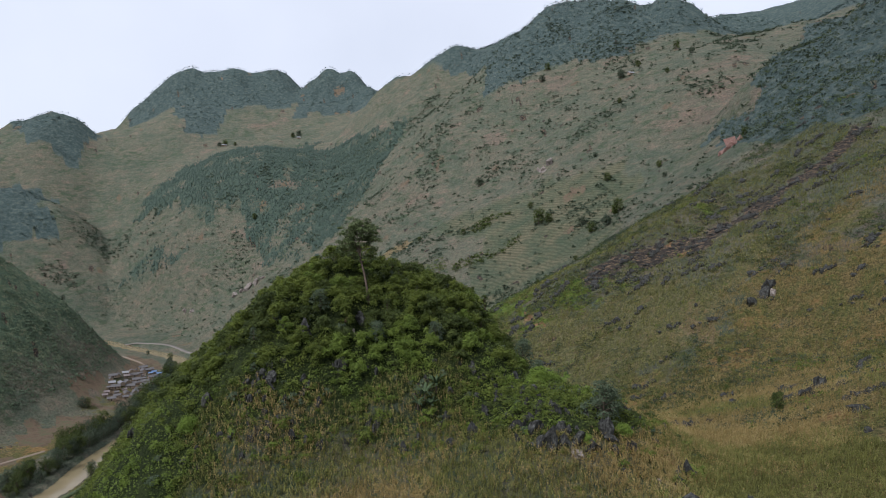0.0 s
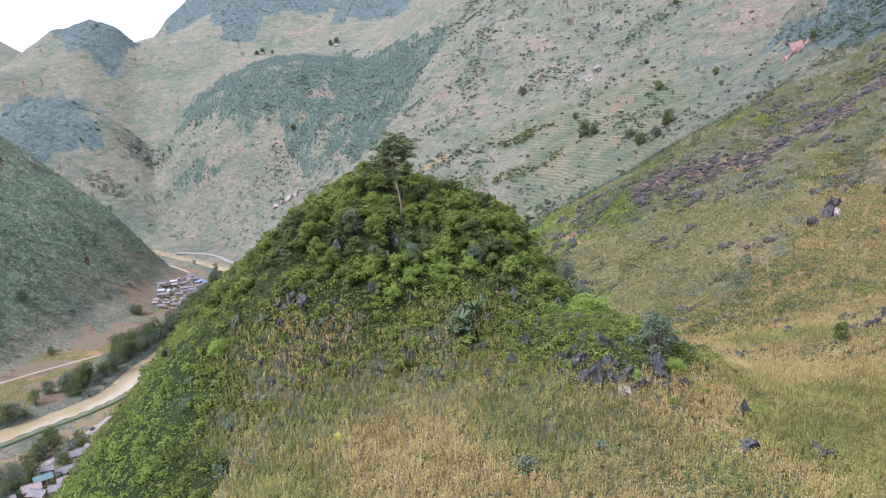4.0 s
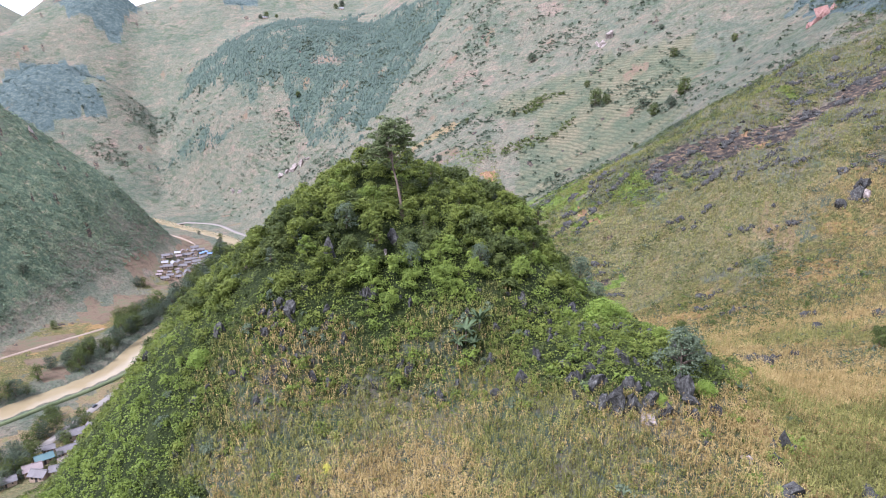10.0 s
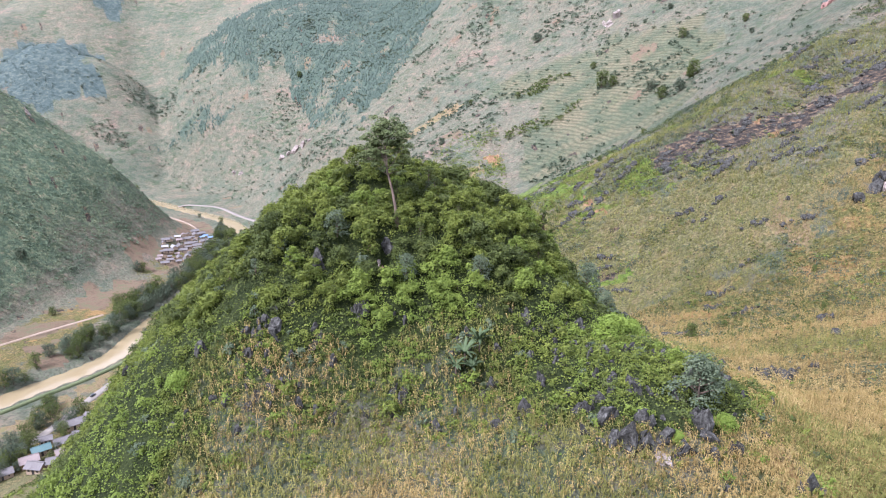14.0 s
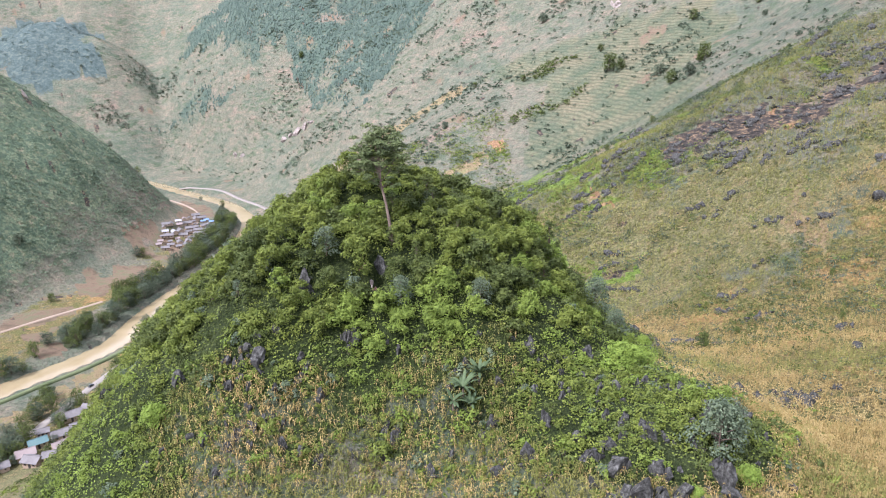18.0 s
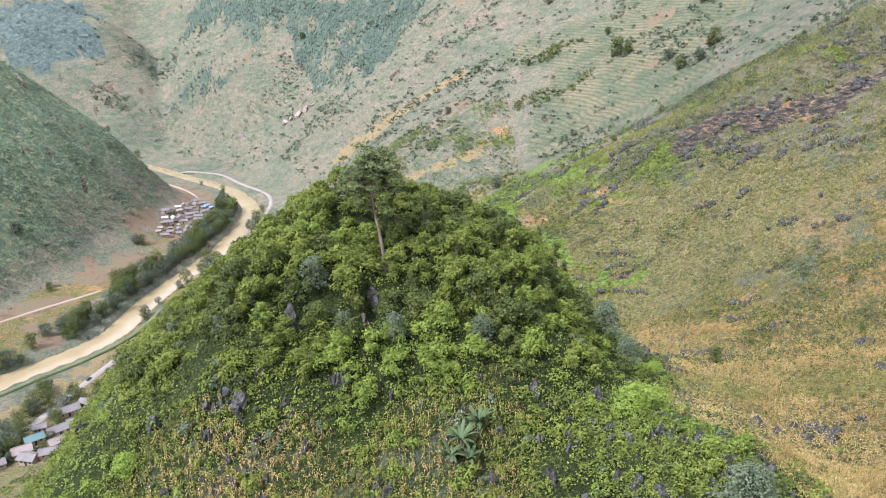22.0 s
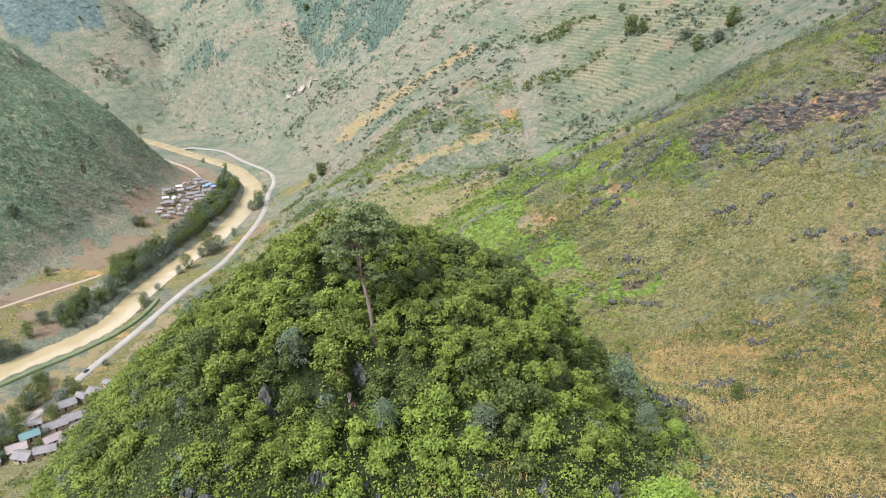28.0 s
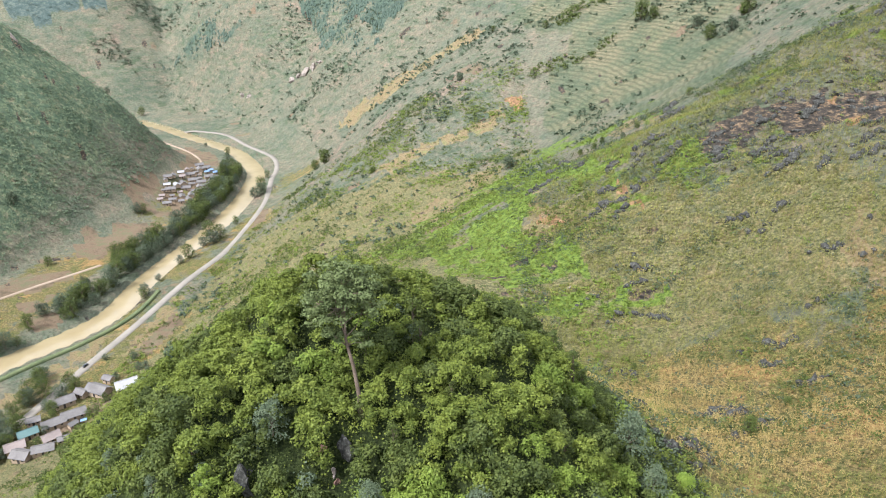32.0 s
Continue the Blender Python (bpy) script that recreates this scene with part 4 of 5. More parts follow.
field_bush = tree_model("field_bush", "dark rounded bush standing alone in the corn", "shrub", 5.5, 3.0, 0.5, 0.35, M_SHRUB_DARK, 14, 120, 304)
put_copies([field_bush], [(86.5, 211, 1.0), (107.5, 149, 0.95), (112, 157, 0.6), (104, 226, 0.5), (130, 214, 0.5), (143, 243, 0.55), (72, 262, 0.5)], rng, (0.95, 1.05))
yellow = tree_model("yellow_bush", "small bush covered in bright yellow flowers", "shrub", 1.8, 1.2, 0.3, 0.2, M_YELLOW, 9, 60, 305)
put_copies([yellow], [(-15.2, 101.6)], rng, (0.99, 1.01))
teal = tree_model("cassava_bush", "low blue-green leafy bush in the corn field", "shrub", 1.9, 2.2, 0.2, 0.3, M_GREY_LEAF, 10, 70, 306)
put_copies([teal], [(15, 82.6, 1.15), (-37, 111.5, 0.9), (-17, 104.4, 0.7), (16, 96, 0.5), (27, 108, 0.6)], rng, (0.95, 1.05))


def banana_plant(x, y, tall, seed):
    rg = np.random.default_rng(seed)
    root = thing("banana_plant", "banana plant with long arching split leaves", "plant", "banana plants", at=(x, y, height(x, y)))
    v, f = tube([(0, 0, -0.3), (0, 0, tall * 0.28), (0.05, 0, tall * 0.5)], [0.2, 0.16, 0.1], 8)
    under("stem", mesh_from("stem", v, f, M_BARK, True), root)
    for k in range(15):
        a = k * 2.4 + rg.uniform(-0.2, 0.2)
        rise, reach = rg.uniform(0.7, 1.9), tall * rg.uniform(0.4, 0.58)
        t = np.linspace(0, 1, 7)
        out, up = reach * t, tall * 0.45 + reach * (rise * t - 0.75 * t**2)
        wide = 0.28 * np.sin(np.pi * np.clip(t * 0.95 + 0.05, 0, 1)) ** 0.7
        mid = np.stack([np.cos(a) * out, np.sin(a) * out, up], -1)
        side = np.array([-np.sin(a), np.cos(a), 0])
        l, r = mid + side * wide[:, None] - (0, 0, 0.08), mid - side * wide[:, None] - (0, 0, 0.08)
        v = np.stack([l, mid, r], 1).reshape(-1, 3)
        i = np.arange(21).reshape(7, 3)
        f = np.stack([i[:-1, :-1], i[:-1, 1:], i[1:, 1:], i[1:, :-1]], -1).reshape(-1, 4)
        under("leaf", mesh_from("leaf", v, f, M_BANANA), root)


for x, y, h, s in ((8.4, 125.2, 5.2, 1), (11.2, 127.4, 4.8, 2), (6.8, 123.8, 4.0, 3), (9.6, 123.6, 3.4, 4)):
    banana_plant(x, y, h, s)


# ---- corn ----
def corn_block(x, y, z, rg, tall=(1.3, 2.1), leaves=4, fat=1.0):
    n = len(x)
    h = rg.uniform(*tall, n)
    lean = rg.normal(scale=0.12, size=(n, 2)) * h[:, None]
    foot = np.stack([x, y, z - 0.1], -1)
    top = foot + np.concatenate([lean, h[:, None]], 1)
    a = rg.uniform(0, np.pi, n)
    side = np.stack([np.cos(a), np.sin(a), 0 * a], -1) * 0.035 * fat
    blocks = [(np.stack([foot - side, foot + side, top + side * 0.5, top - side * 0.5], 1).reshape(-1, 3), np.arange(4 * n).reshape(-1, 4))]
    for k in range(leaves):
        t = (0.3 + 0.6 * (k + rg.uniform(0, 0.5, n)) / leaves)[:, None]
        base = foot + (top - foot) * t
        b = a + k * np.pi + rg.normal(scale=0.6, size=n)
        way = np.stack([np.cos(b), np.sin(b), 0 * b], -1)
        reach = (rg.uniform(0.35, 0.7, n) * fat)[:, None]
        cross = np.stack([-np.sin(b), np.cos(b), 0 * b], -1) * 0.065 * fat
        mid = base + way * reach * 0.5 + np.array([0, 0, 0.16])
        tip = base + way * reach + np.array([0, 0, 1]) * rg.uniform(-0.45, 0.1, n)[:, None]
        blocks.append((np.stack([base, mid - cross, tip, mid + cross], 1).reshape(-1, 3), np.arange(4 * n).reshape(-1, 4)))
    return merge(blocks)


def corn_keep(x, y):
    c = band(on_knoll(x, y), 0.8, 0.2) * in_view(x, y) * (1 - 0.5 * front_mix(x, y))
    patch = fbm(x / 16, y / 16, 3, 71)
    gap = 0.72 + 0.28 * band(patch + 0.25, 0.02, 0.14)
    row = 0.45 + 0.55 * (np.sin((y + 0.25 * x) * 2 * np.pi / 1.25 + 2 * patch) > -0.3)
    return c * gap * row * (1 - zone([ROCK_BAND] + SPUR_GREEN + RAW, x, y, 16))


def corn_fields():
    sets = {"dry": [], "green": []}
    for n, box, far, tall, leaves, fat in ((76000, (-46, 100, 58, 138), 0, (1.2, 2.1), 4, 1.0), (72000, (40, 230, 110, 300), 1, (1.3, 2.2), 3, 1.35), (56000, (50, 330, 290, 450), 1, (1.6, 2.4), 2, 2.4)):
        x, y, z = scatter(n, *box, lambda x, y: corn_keep(x, y) * (1 if not far else 0.8), rng)
        if far:
            ok = (x > 100) | (y > 135)
            if box[2] > 200:
                ok = y > 300
            x, y, z = x[ok], y[ok], z[ok]
        g = fbm(x / 22, y / 22, 3, 73) + rng.normal(scale=0.1, size=len(x)) + (0.5 * band(y - 0.32 * (x - 140), 268, 305) if far else 0) > (0.02 if not far else 0.04)
        for key, sel in (("dry", ~g), ("green", g)):
            sets[key].append(corn_block(x[sel], y[sel], z[sel], rng, tall, leaves, fat))
    stuff("corn_field", "dry straw-coloured corn stalks in the hillside field", "corn", sets["dry"], M_CORN)
    stuff("corn_field", "yellowish green corn stalks still ripening in the field", "corn", sets["green"], M_CORN_GREEN)


corn_fields()


# ---- rocks ----
def rock_mesh(seed, material, spiky=1.0):
    """A craggy outcrop: several cut and weathered shards grown together."""
    rg = np.random.default_rng(seed)
    out = bmesh.new()
    for k in range(5):
        bm = bmesh.new()
        bmesh.ops.create_icosphere(bm, subdivisions=2 if k == 0 else 1, radius=1.0)
        off = Vector(rg.uniform(-50, 50, 3))
        cuts = [(Vector(rg.normal(size=3) * np.array([1, 1, 0.7])).normalized(), rg.uniform(0.3, 0.75)) for _ in range(11)]
        at = Vector(rg.normal(scale=(0.4, 0.4, 0.12), size=3)) if k else Vector((0, 0, 0))
        big, tall = (0.95 if k == 0 else rg.uniform(0.4, 0.75)), rg.uniform(0.9, 1.3 + 0.5 * spiky)
        lean = rg.normal(scale=0.2, size=2)
        for v in bm.verts:
            p = v.co.copy()
            for n, d in cuts:
                over = p.dot(n) - d
                if over > 0:
                    p -= n * over * 0.95
            n1 = noise.fractal(p * 2.4 + off, 0.8, 2.1, 4)
            n2 = noise.ridged_multi_fractal(Vector((p.x * 4.2, p.y * 4.2, p.z * 0.9)) + off, 0.8, 2.1, 4, 1.0, 2.0)
            n3 = noise.noise(p * 9.0 + off)
            p = p * (1.0 + 0.34 * n1 + 0.2 * spiky * (n2 - 1.1) + 0.1 * n3) * big * 1.2
            p.z *= tall
            v.co = p + at + Vector((lean[0] * p.z, lean[1] * p.z, 0))
        me = bpy.data.meshes.new("shard")
        bm.to_mesh(me)
        bm.free()
        out.from_mesh(me)
        bpy.data.meshes.remove(me)
    me = bpy.data.meshes.new("boulder")
    out.to_mesh(me)
    out.free()
    me.materials.append(material)
    return me


DARK_ROCKS = [rock_mesh(400 + k, M_ROCK, 1.0) for k in range(7)]
CLIFFS = [rock_mesh(440 + k, M_ROCK_PALE, 1.4) for k in range(4)]
SCARS = [rock_mesh(450 + k, M_SCAR, 1.2) for k in range(3)]
PALE_ROCKS = [rock_mesh(420 + k, M_ROCK_PALE, 0.3) for k in range(3)]


def rock(name, label, x, y, size, meshes, rg, group="", sink=0.35, z=None):
    ob = new(name, meshes[rg.integers(len(meshes))])
    sx, sy, sz = size if isinstance(size, tuple) else (size * rg.uniform(0.8, 1.2), size * rg.uniform(0.7, 1.1), size * rg.uniform(0.75, 1.3))
    z = height(x, y) if z is None else z
    ob.matrix_world = pose(x, y, z - sink * sz + 0.25 * sz, rg.uniform(-14, 14), rg.uniform(-14, 14), rg.uniform(0, 360)) @ Matrix.Diagonal((sx, sy, sz, 1))
    return tagged(ob, label, "rock", group)


FRONT_ROCKS = [(-26, 131, 2.1), (-30, 128, 1.3), (-28, 128.5, 1.2), (-15, 126, 1.2), (-10, 134, 2.0), (-22, 123, 1.0), (-25, 122, 1.0), (-17, 119, 1.0), (-4, 122, 1.5), (-20, 120, 1.3), (3, 115, 1.4), (11, 120, 1.2), (13, 122, 1.4), (18, 114, 1.7), (13, 113, 1.6), (31, 137, 1.7), (33, 124, 1.4), (35, 113, 2.2), (29, 112, 1.3), (24, 114, 1.6), (31, 103, 2.4), (27, 104, 1.5), (47, 103, 1.5), (54, 108, 1.2), (43, 102, 1.4), (105, 258, 2.0)]


def rocks():
    rg = np.random.default_rng(11)
    lab = "dark jagged limestone rock standing among corn and shrubs"
    x, y, z = scatter(2600, -46, 66, 92, 136, lambda x, y: 0.2 * (0.1 + front_mix(x, y)) * band(fbm(x / 7, y / 7, 2, 81) + 0.3, 0.1, 0.4) * (1 - wood_zone(x, y)), rg)
    for k in range(min(len(x), 170)):
        rock("boulder", lab, x[k], y[k], rg.uniform(0.45, 1.05), DARK_ROCKS, rg, "dark rocks on the hill front", z=z[k])
    x, y, z = scatter(2000, 20, 64, 96, 150, lambda x, y: 0.12 * band(22 - np.hypot((x - 38) / 1.2, y - 120), 0, 9), rg)
    for k in range(min(len(x), 70)):
        rock("boulder", lab, x[k], y[k], rg.uniform(0.4, 0.95), DARK_ROCKS, rg, "dark rocks on the hill front", z=z[k])
    lab2 = "dark rock outcrop breaking through the sloping corn field"
    x, y, z = scatter(1500, 60, 260, 110, 390, lambda x, y: 0.3 * band(fbm(x / 26, y / 26, 3, 83), 0.05, 0.25) * in_view(x, y), rg)
    for k in range(min(len(x), 150)):
        rock("outcrop", lab2, x[k], y[k], (rg.uniform(0.8, 2.0), rg.uniform(0.6, 1.3), rg.uniform(0.6, 1.2)), DARK_ROCKS, rg, "rocks in the sloping field", z=z[k])
    lab3 = "brown and grey weathered rock slab on the spur"
    x, y, z = scatter(900, 125, 300, 352, 420, lambda x, y: 0.4 * band(26 - np.abs(y - 372 - 0.22 * (x - 190)), 0, 12) * band(x, 125, 150), rg)
    for k in range(min(len(x), 120)):
        rock("slab", lab3, x[k], y[k], (rg.uniform(1.4, 3.2), rg.uniform(0.9, 1.7), rg.uniform(0.4, 0.8)), DARK_ROCKS, rg, "rock slabs on the spur", z=z[k])
    for x, y, s in FRONT_ROCKS:
        rock("crag", "dark jagged limestone crag among weeds and corn", x, y, (s * rg.uniform(0.75, 1.0), s * rg.uniform(0.6, 0.9), s * rg.uniform(0.65, 1.0)), DARK_ROCKS, rg, "crags on the hill front", 0.3)
    spots = np.repeat(np.array([(x, y, s) for x, y, s in FRONT_ROCKS]), 9, 0)
    ang, out = rg.uniform(0, 6.28, len(spots)), rg.uniform(0.6, 1.5, len(spots)) * spots[:, 2]
    x, y = spots[:, 0] + np.cos(ang) * out, spots[:, 1] + np.sin(ang) * out
    r = rg.uniform(0.35, 0.8, len(spots))
    stuff("rock_creepers", "green creepers and weeds crowding round the crags", "weeds", [leaf_cloud(np.stack([x, y, ground(x, y) + 0.4 * r], -1), r, 70, 0.3, rg, -0.4, 0.8)], M_SHRUB)
    for x, y, s in ((31.2, 103.8, (2.2, 1.7, 2.0)), (33.8, 103.2, (1.9, 1.6, 1.7)), (36.2, 103.6, (1.6, 1.4, 1.4)), (38.8, 102.4, (1.9, 1.6, 1.5)), (29, 108.5, (1.9, 1.6, 1.5)), (34.5, 107, (1.6, 1.5, 1.7)), (43, 106, (2.2, 2.0, 1.8)), (50, 86.5, (2.8, 1.9, 1.3)), (62, 85.5, (3.0, 2.0, 1.2)),
                    (-10.8, 134.5, (1.1, 1.0, 1.3)), (-6.3, 147.0, (1.7, 1.3, 1.6)), (-19, 142, (1.6, 1.4, 1.6)),
                    (126, 158, (2.6, 2.0, 3.0)), (120, 153, (2.2, 1.5, 1.4)), (111, 123.5, (3.0, 1.8, 1.2)), (117, 187, (2.2, 1.6, 1.4)), (183, 276, (5.0, 3.6, 3.4)), (189, 279, (4.0, 3.0, 2.8)), (176, 273, (3.6, 2.4, 2.2)),
                    (61, 204, (1.8, 1.5, 1.4)), (58, 208, (2.2, 1.6, 1.3)), (53, 94, (1.4, 1.2, 1.3)), (56, 98, (1.5, 1.2, 1.6)), (-40, 133, (1.5, 1.5, 1.5)), (-62, 150, (2.0, 1.6, 1.6))):
        rock("crag", "large dark jagged limestone crag with pale streaks", x, y, s, DARK_ROCKS, rg, "large crags", 0.2)
    # the slim upright one at (-7.6, 145.4) stands in for the white shrine
    for x, y, s in ((48.2, 94, (1.3, 0.9, 0.9)), (35.5, 100.6, (2.3, 1.2, 1.1)), (-7.6, 145.4, (0.5, 0.45, 1.0)), (-30, 127.6, (0.9, 0.7, 0.6)), (60.4, 322, (2.2, 1.4, 1.0)), (186, 273, (2.6, 2.0, 2.4))):
        rock("pale_boulder", "pale weathered limestone boulder with rusty stains", x, y, s, PALE_ROCKS, rg, "pale boulders", 0.15)
    for x, y, s in ((-222, 1152, (9, 6, 8)), (-209, 1147, (7, 5, 9)), (-232, 1158, (6, 5, 5)), (-250, 1165, (7, 5, 4)), (-196, 1142, (6, 5, 4)), (232, 877, (8, 5, 5)), (243, 880, (7, 5, 6)), (-464, 810, (4, 3, 7)),
                    (-330, 1190, (6, 4, 4)), (-345, 1200, (5, 4, 5))):
        rock("cliff", "pale broken limestone cliff face on a far slope", x, y, s, CLIFFS, rg, "far cliffs", 0.45)
    for x, y, s in ((322, 556, (7, 4, 5)), (330, 560, (8, 4, 7)), (338, 565, (7, 4, 5)), (314, 552, (5, 3, 3)), (-7.0, 144.6, (0.9, 0.7, 0.7)), (-9.6, 146.4, (0.8, 0.6, 0.8))):
        rock("earth_scar", "reddish raw earth and rock breaking through the scrub", x, y, s, SCARS, rg, "red earth scars", 0.5)


rocks()


def rock_streaks():
    """Low dark rocks in broken lines along the sloping field."""
    rg = np.random.default_rng(13)
    bm = bmesh.new()
    bmesh.ops.create_icosphere(bm, subdivisions=1, radius=1.0)
    ball = np.array([v.co[:] for v in bm.verts])
    tri = np.array([[v.index for v in f.verts] for f in bm.faces])
    bm.free()
    cx, cy, _ = scatter(1400, 55, 340, 125, 470, lambda x, y: in_view(x, y) * (0.08 + 0.5 * band(fbm(x / 28, y / 28, 3, 85), 0.0, 0.16)), rg)
    n = rg.integers(6, 22, len(cx))
    own = np.repeat(np.arange(len(cx)), n)
    ang = rg.uniform(-0.5, 0.9, len(cx))[own]
    along, off = rg.normal(scale=3.0, size=len(own)), rg.normal(scale=0.9, size=len(own))
    x, y = cx[own] + along * np.cos(ang) - off * np.sin(ang), cy[own] + along * np.sin(ang) + off * np.cos(ang)
    z = ground(x, y)
    size = np.minimum(np.exp(rg.normal(-0.35, 0.45, len(x))), 1.4) * (0.7 + y / 500)
    shape = ball[None] * rg.uniform(0.35, 1.4, (len(x), len(ball), 1)) * np.stack([size * 1.2, size, size * 1.1], -1)[:, None]
    v = (shape + np.stack([x, y, z + 0.15 * size], -1)[:, None]).reshape(-1, 3)
    f = (tri[None] + len(ball) * np.arange(len(x))[:, None, None]).reshape(-1, 3)
    tagged(new("rock_streaks", mesh_from("rock_streaks", v, f, M_ROCK)), "low dark limestone rocks breaking through the sloping field", "rocks", kind="stuff")


rock_streaks()


# ---- slopes beyond: low shrubs, trees, pines ----
def hedge(x, y):
    """Rows of bushes along the contours of the old terraces."""
    wave = np.sin(ground(x, y) * 2 * np.pi / 17 + 5 * fbm(x / 90, y / 90, 3, 98))
    return band(wave, 0.72, 0.95) * band(fbm(x / 110, y / 110, 3, 99), -0.05, 0.15)


def slope_cover():
    x, y, z = scatter(34000, 40, 360, 130, 480, lambda x, y: in_view(x, y) * (1 - 0.9 * zone([ROCK_BAND], x, y, 16)) * (0.1 + band(fbm(x / 20, y / 20, 4, 91), 0.03, 0.14) * 0.85), rng)
    r = rng.uniform(0.5, 1.7, len(x)) * (0.7 + y / 420)
    tone = fbm(x / 30, y / 30, 3, 93) + rng.normal(scale=0.1, size=len(x))
    lime, dark = tone > 0.17, tone < -0.1
    for sel, name, label, mat in ((lime, "slope_weeds", "bright green weeds and low shrubs on the slope", M_LIME), (dark, "slope_thicket", "dark green shrub clumps scattered over the slope", M_SHRUB_DARK), (~lime & ~dark, "slope_shrubs", "dull green shrubs scattered over the slope", M_FAR_LEAF)):
        c = np.stack([x, y, z + 0.35 * r], -1)[sel]
        stuff(name, label, "shrubs", [leaf_cloud(c, r[sel], 15, 0.34 + 0.16 * r[sel], rng, -0.3, 0.65)], mat)
    # hollow between the hill, the spur and the road
    x, y, z = scatter(30000, -215, 80, 235, 760, lambda x, y: (line_distance(RIVER_LINE, x, y) > 62) * in_view(x, y) * (0.14 + 0.8 * band(fbm(x / 32, y / 26, 4, 92), -0.02, 0.12)) * (np.abs(line_distance(spline(ROAD, 10), x, y)) > 6), rng)
    r = rng.uniform(0.5, 1.7, len(x)) * (0.7 + y / 600)
    tone = fbm(x / 40, y / 40, 3, 96) + rng.normal(scale=0.12, size=len(x))
    for sel, label, mat in ((tone > 0.08, "bright green weeds and shrubs in the hollow", M_LIME), (tone < -0.1, "dark green shrub patches in the hollow", M_SHRUB_DARK), ((tone <= 0.08) & (tone >= -0.1), "mid-green shrubs covering the hollow", M_SHRUB)):
        stuff("hollow_shrubs", label, "shrubs", [leaf_cloud(np.stack([x, y, z + 0.3 * r], -1)[sel], r[sel], 13, 0.5 + 0.22 * r[sel], rng, -0.2, 0.65)], mat)
    # green flank of the spur and the gully behind the hill
    x, y, z = scatter(22000, -50, 330, 255, 530, lambda x, y: cover(x, y, ground(x, y))["lush"] * in_view(x, y), rng)
    r = rng.uniform(0.4, 1.3, len(x))
    half = rng.uniform(size=len(x)) < 0.5
    for sel, label, mat in ((half, "vivid green grass tussocks and weeds along the spur", M_LIME), (~half, "mid-green low shrubs along the spur", M_SHRUB)):
        stuff("spur_shrubs", label, "shrubs", [leaf_cloud(np.stack([x, y, z + 0.3 * r], -1)[sel], r[sel], 16, 0.45 + 0.15 * r[sel], rng, -0.3, 0.7)], mat)
    # thickets on the terraces
    x, y, z = scatter(5200, 40, 230, 680, 850, lambda x, y: np.clip(band(1 - np.hypot((x - 142) / 30, (y - 800) / 26), 0, 0.4) + band(1 - np.hypot((x - 122 - 0.5 * (y - 715)) / 50, (y - 716) / 14), 0, 0.5), 0, 1) * (0.4 + 2 * fbm(x / 15, y / 15, 3, 94)), rng)
    r = rng.uniform(1.5, 4.0, len(x))
    stuff("terrace_thicket", "dark green thicket on a rocky mound among terraces", "shrubs", [leaf_cloud(np.stack([x, y, z + 0.35 * r], -1), r, 14, 1.0 + 0.25 * r, rng, -0.2, 0.8)], M_SHRUB_DARK)
    # far slopes
    x, y, z = scatter(60000, -700, 700, 480, 1500, lambda x, y: in_view(x, y, 0.75, 60) * (line_distance(RIVER_LINE, x, y) > 75) * (0.06 + 0.6 * band(fbm(x / 60, y / 60, 4, 95), 0.07, 0.17) + 0.2 * hedge(x, y)), rng)
    r = rng.uniform(0.9, 3.2, len(x)) * (0.6 + y / 1300)
    stuff("far_shrubs", "dull green scrub patches on the far mountainside", "shrubs", [leaf_cloud(np.stack([x, y, z + 0.25 * r], -1), r, 11, 1.0 + 0.4 * r, rng, -0.1, 0.7)], M_FAR_LEAF)
    # west mountain
    x, y, z = scatter(40000, -800, -300, 380, 1100, lambda x, y: (line_distance(RIVER_LINE, x, y) < -100) * in_view(x, y, 0.8, 40) * (0.3 + 0.6 * band(fbm(x / 45, y / 45, 4, 97), -0.05, 0.15)), rng)
    r = rng.uniform(0.9, 2.8, len(x))
    stuff("mountain_scrub", "dense dull green scrub on the steep western mountain", "shrubs", [leaf_cloud(np.stack([x, y, z + 0.25 * r], -1), r, 9, 0.8 + 0.35 * r, rng, -0.1, 0.7)], M_WEST_LEAF_HAZED)
    # high woods, their leaf colour blued for haze
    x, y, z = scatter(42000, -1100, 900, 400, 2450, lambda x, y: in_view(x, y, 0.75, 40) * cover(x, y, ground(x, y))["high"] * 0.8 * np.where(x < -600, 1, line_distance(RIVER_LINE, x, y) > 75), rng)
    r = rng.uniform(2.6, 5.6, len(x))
    stuff("mountain_wood", "dark green woodland on the high ridges, blued for haze", "trees", [leaf_cloud(np.stack([x, y, z + 0.4 * r], -1), r, 10, 2.0, rng, -0.1, 0.8)], M_HIGH_LEAF_HAZED)
    # near wood and bushes on the crest of the spur
    x, y, z = scatter(5200, 200, 620, 385, 760, lambda x, y: in_view(x, y, 0.75, 40) * np.clip(inside(WOODS[0], x, y) + 0.7 * band(30 - np.abs(spur(x, y) - ground(x, y)) * 3, 0, 20) * band(fbm(x / 20, y / 20, 3, 121), -0.02, 0.1), 0, 1), rng)
    r = rng.uniform(1.4, 3.6, len(x))
    half = rng.uniform(size=len(x)) + 2 * fbm(x / 40, y / 40, 3, 122) < 0.5
    for sel, label, mat in ((half, "dark green bushes and small trees along the ridge", M_SHRUB_DARK), (~half, "mid-green bushes and small trees along the ridge", M_FAR_LEAF)):
        stuff("ridge_bushes", label, "shrubs", [leaf_cloud(np.stack([x, y, z + 0.45 * r], -1)[sel], r[sel], 34, 0.7, rng, -0.3, 0.85)], mat)


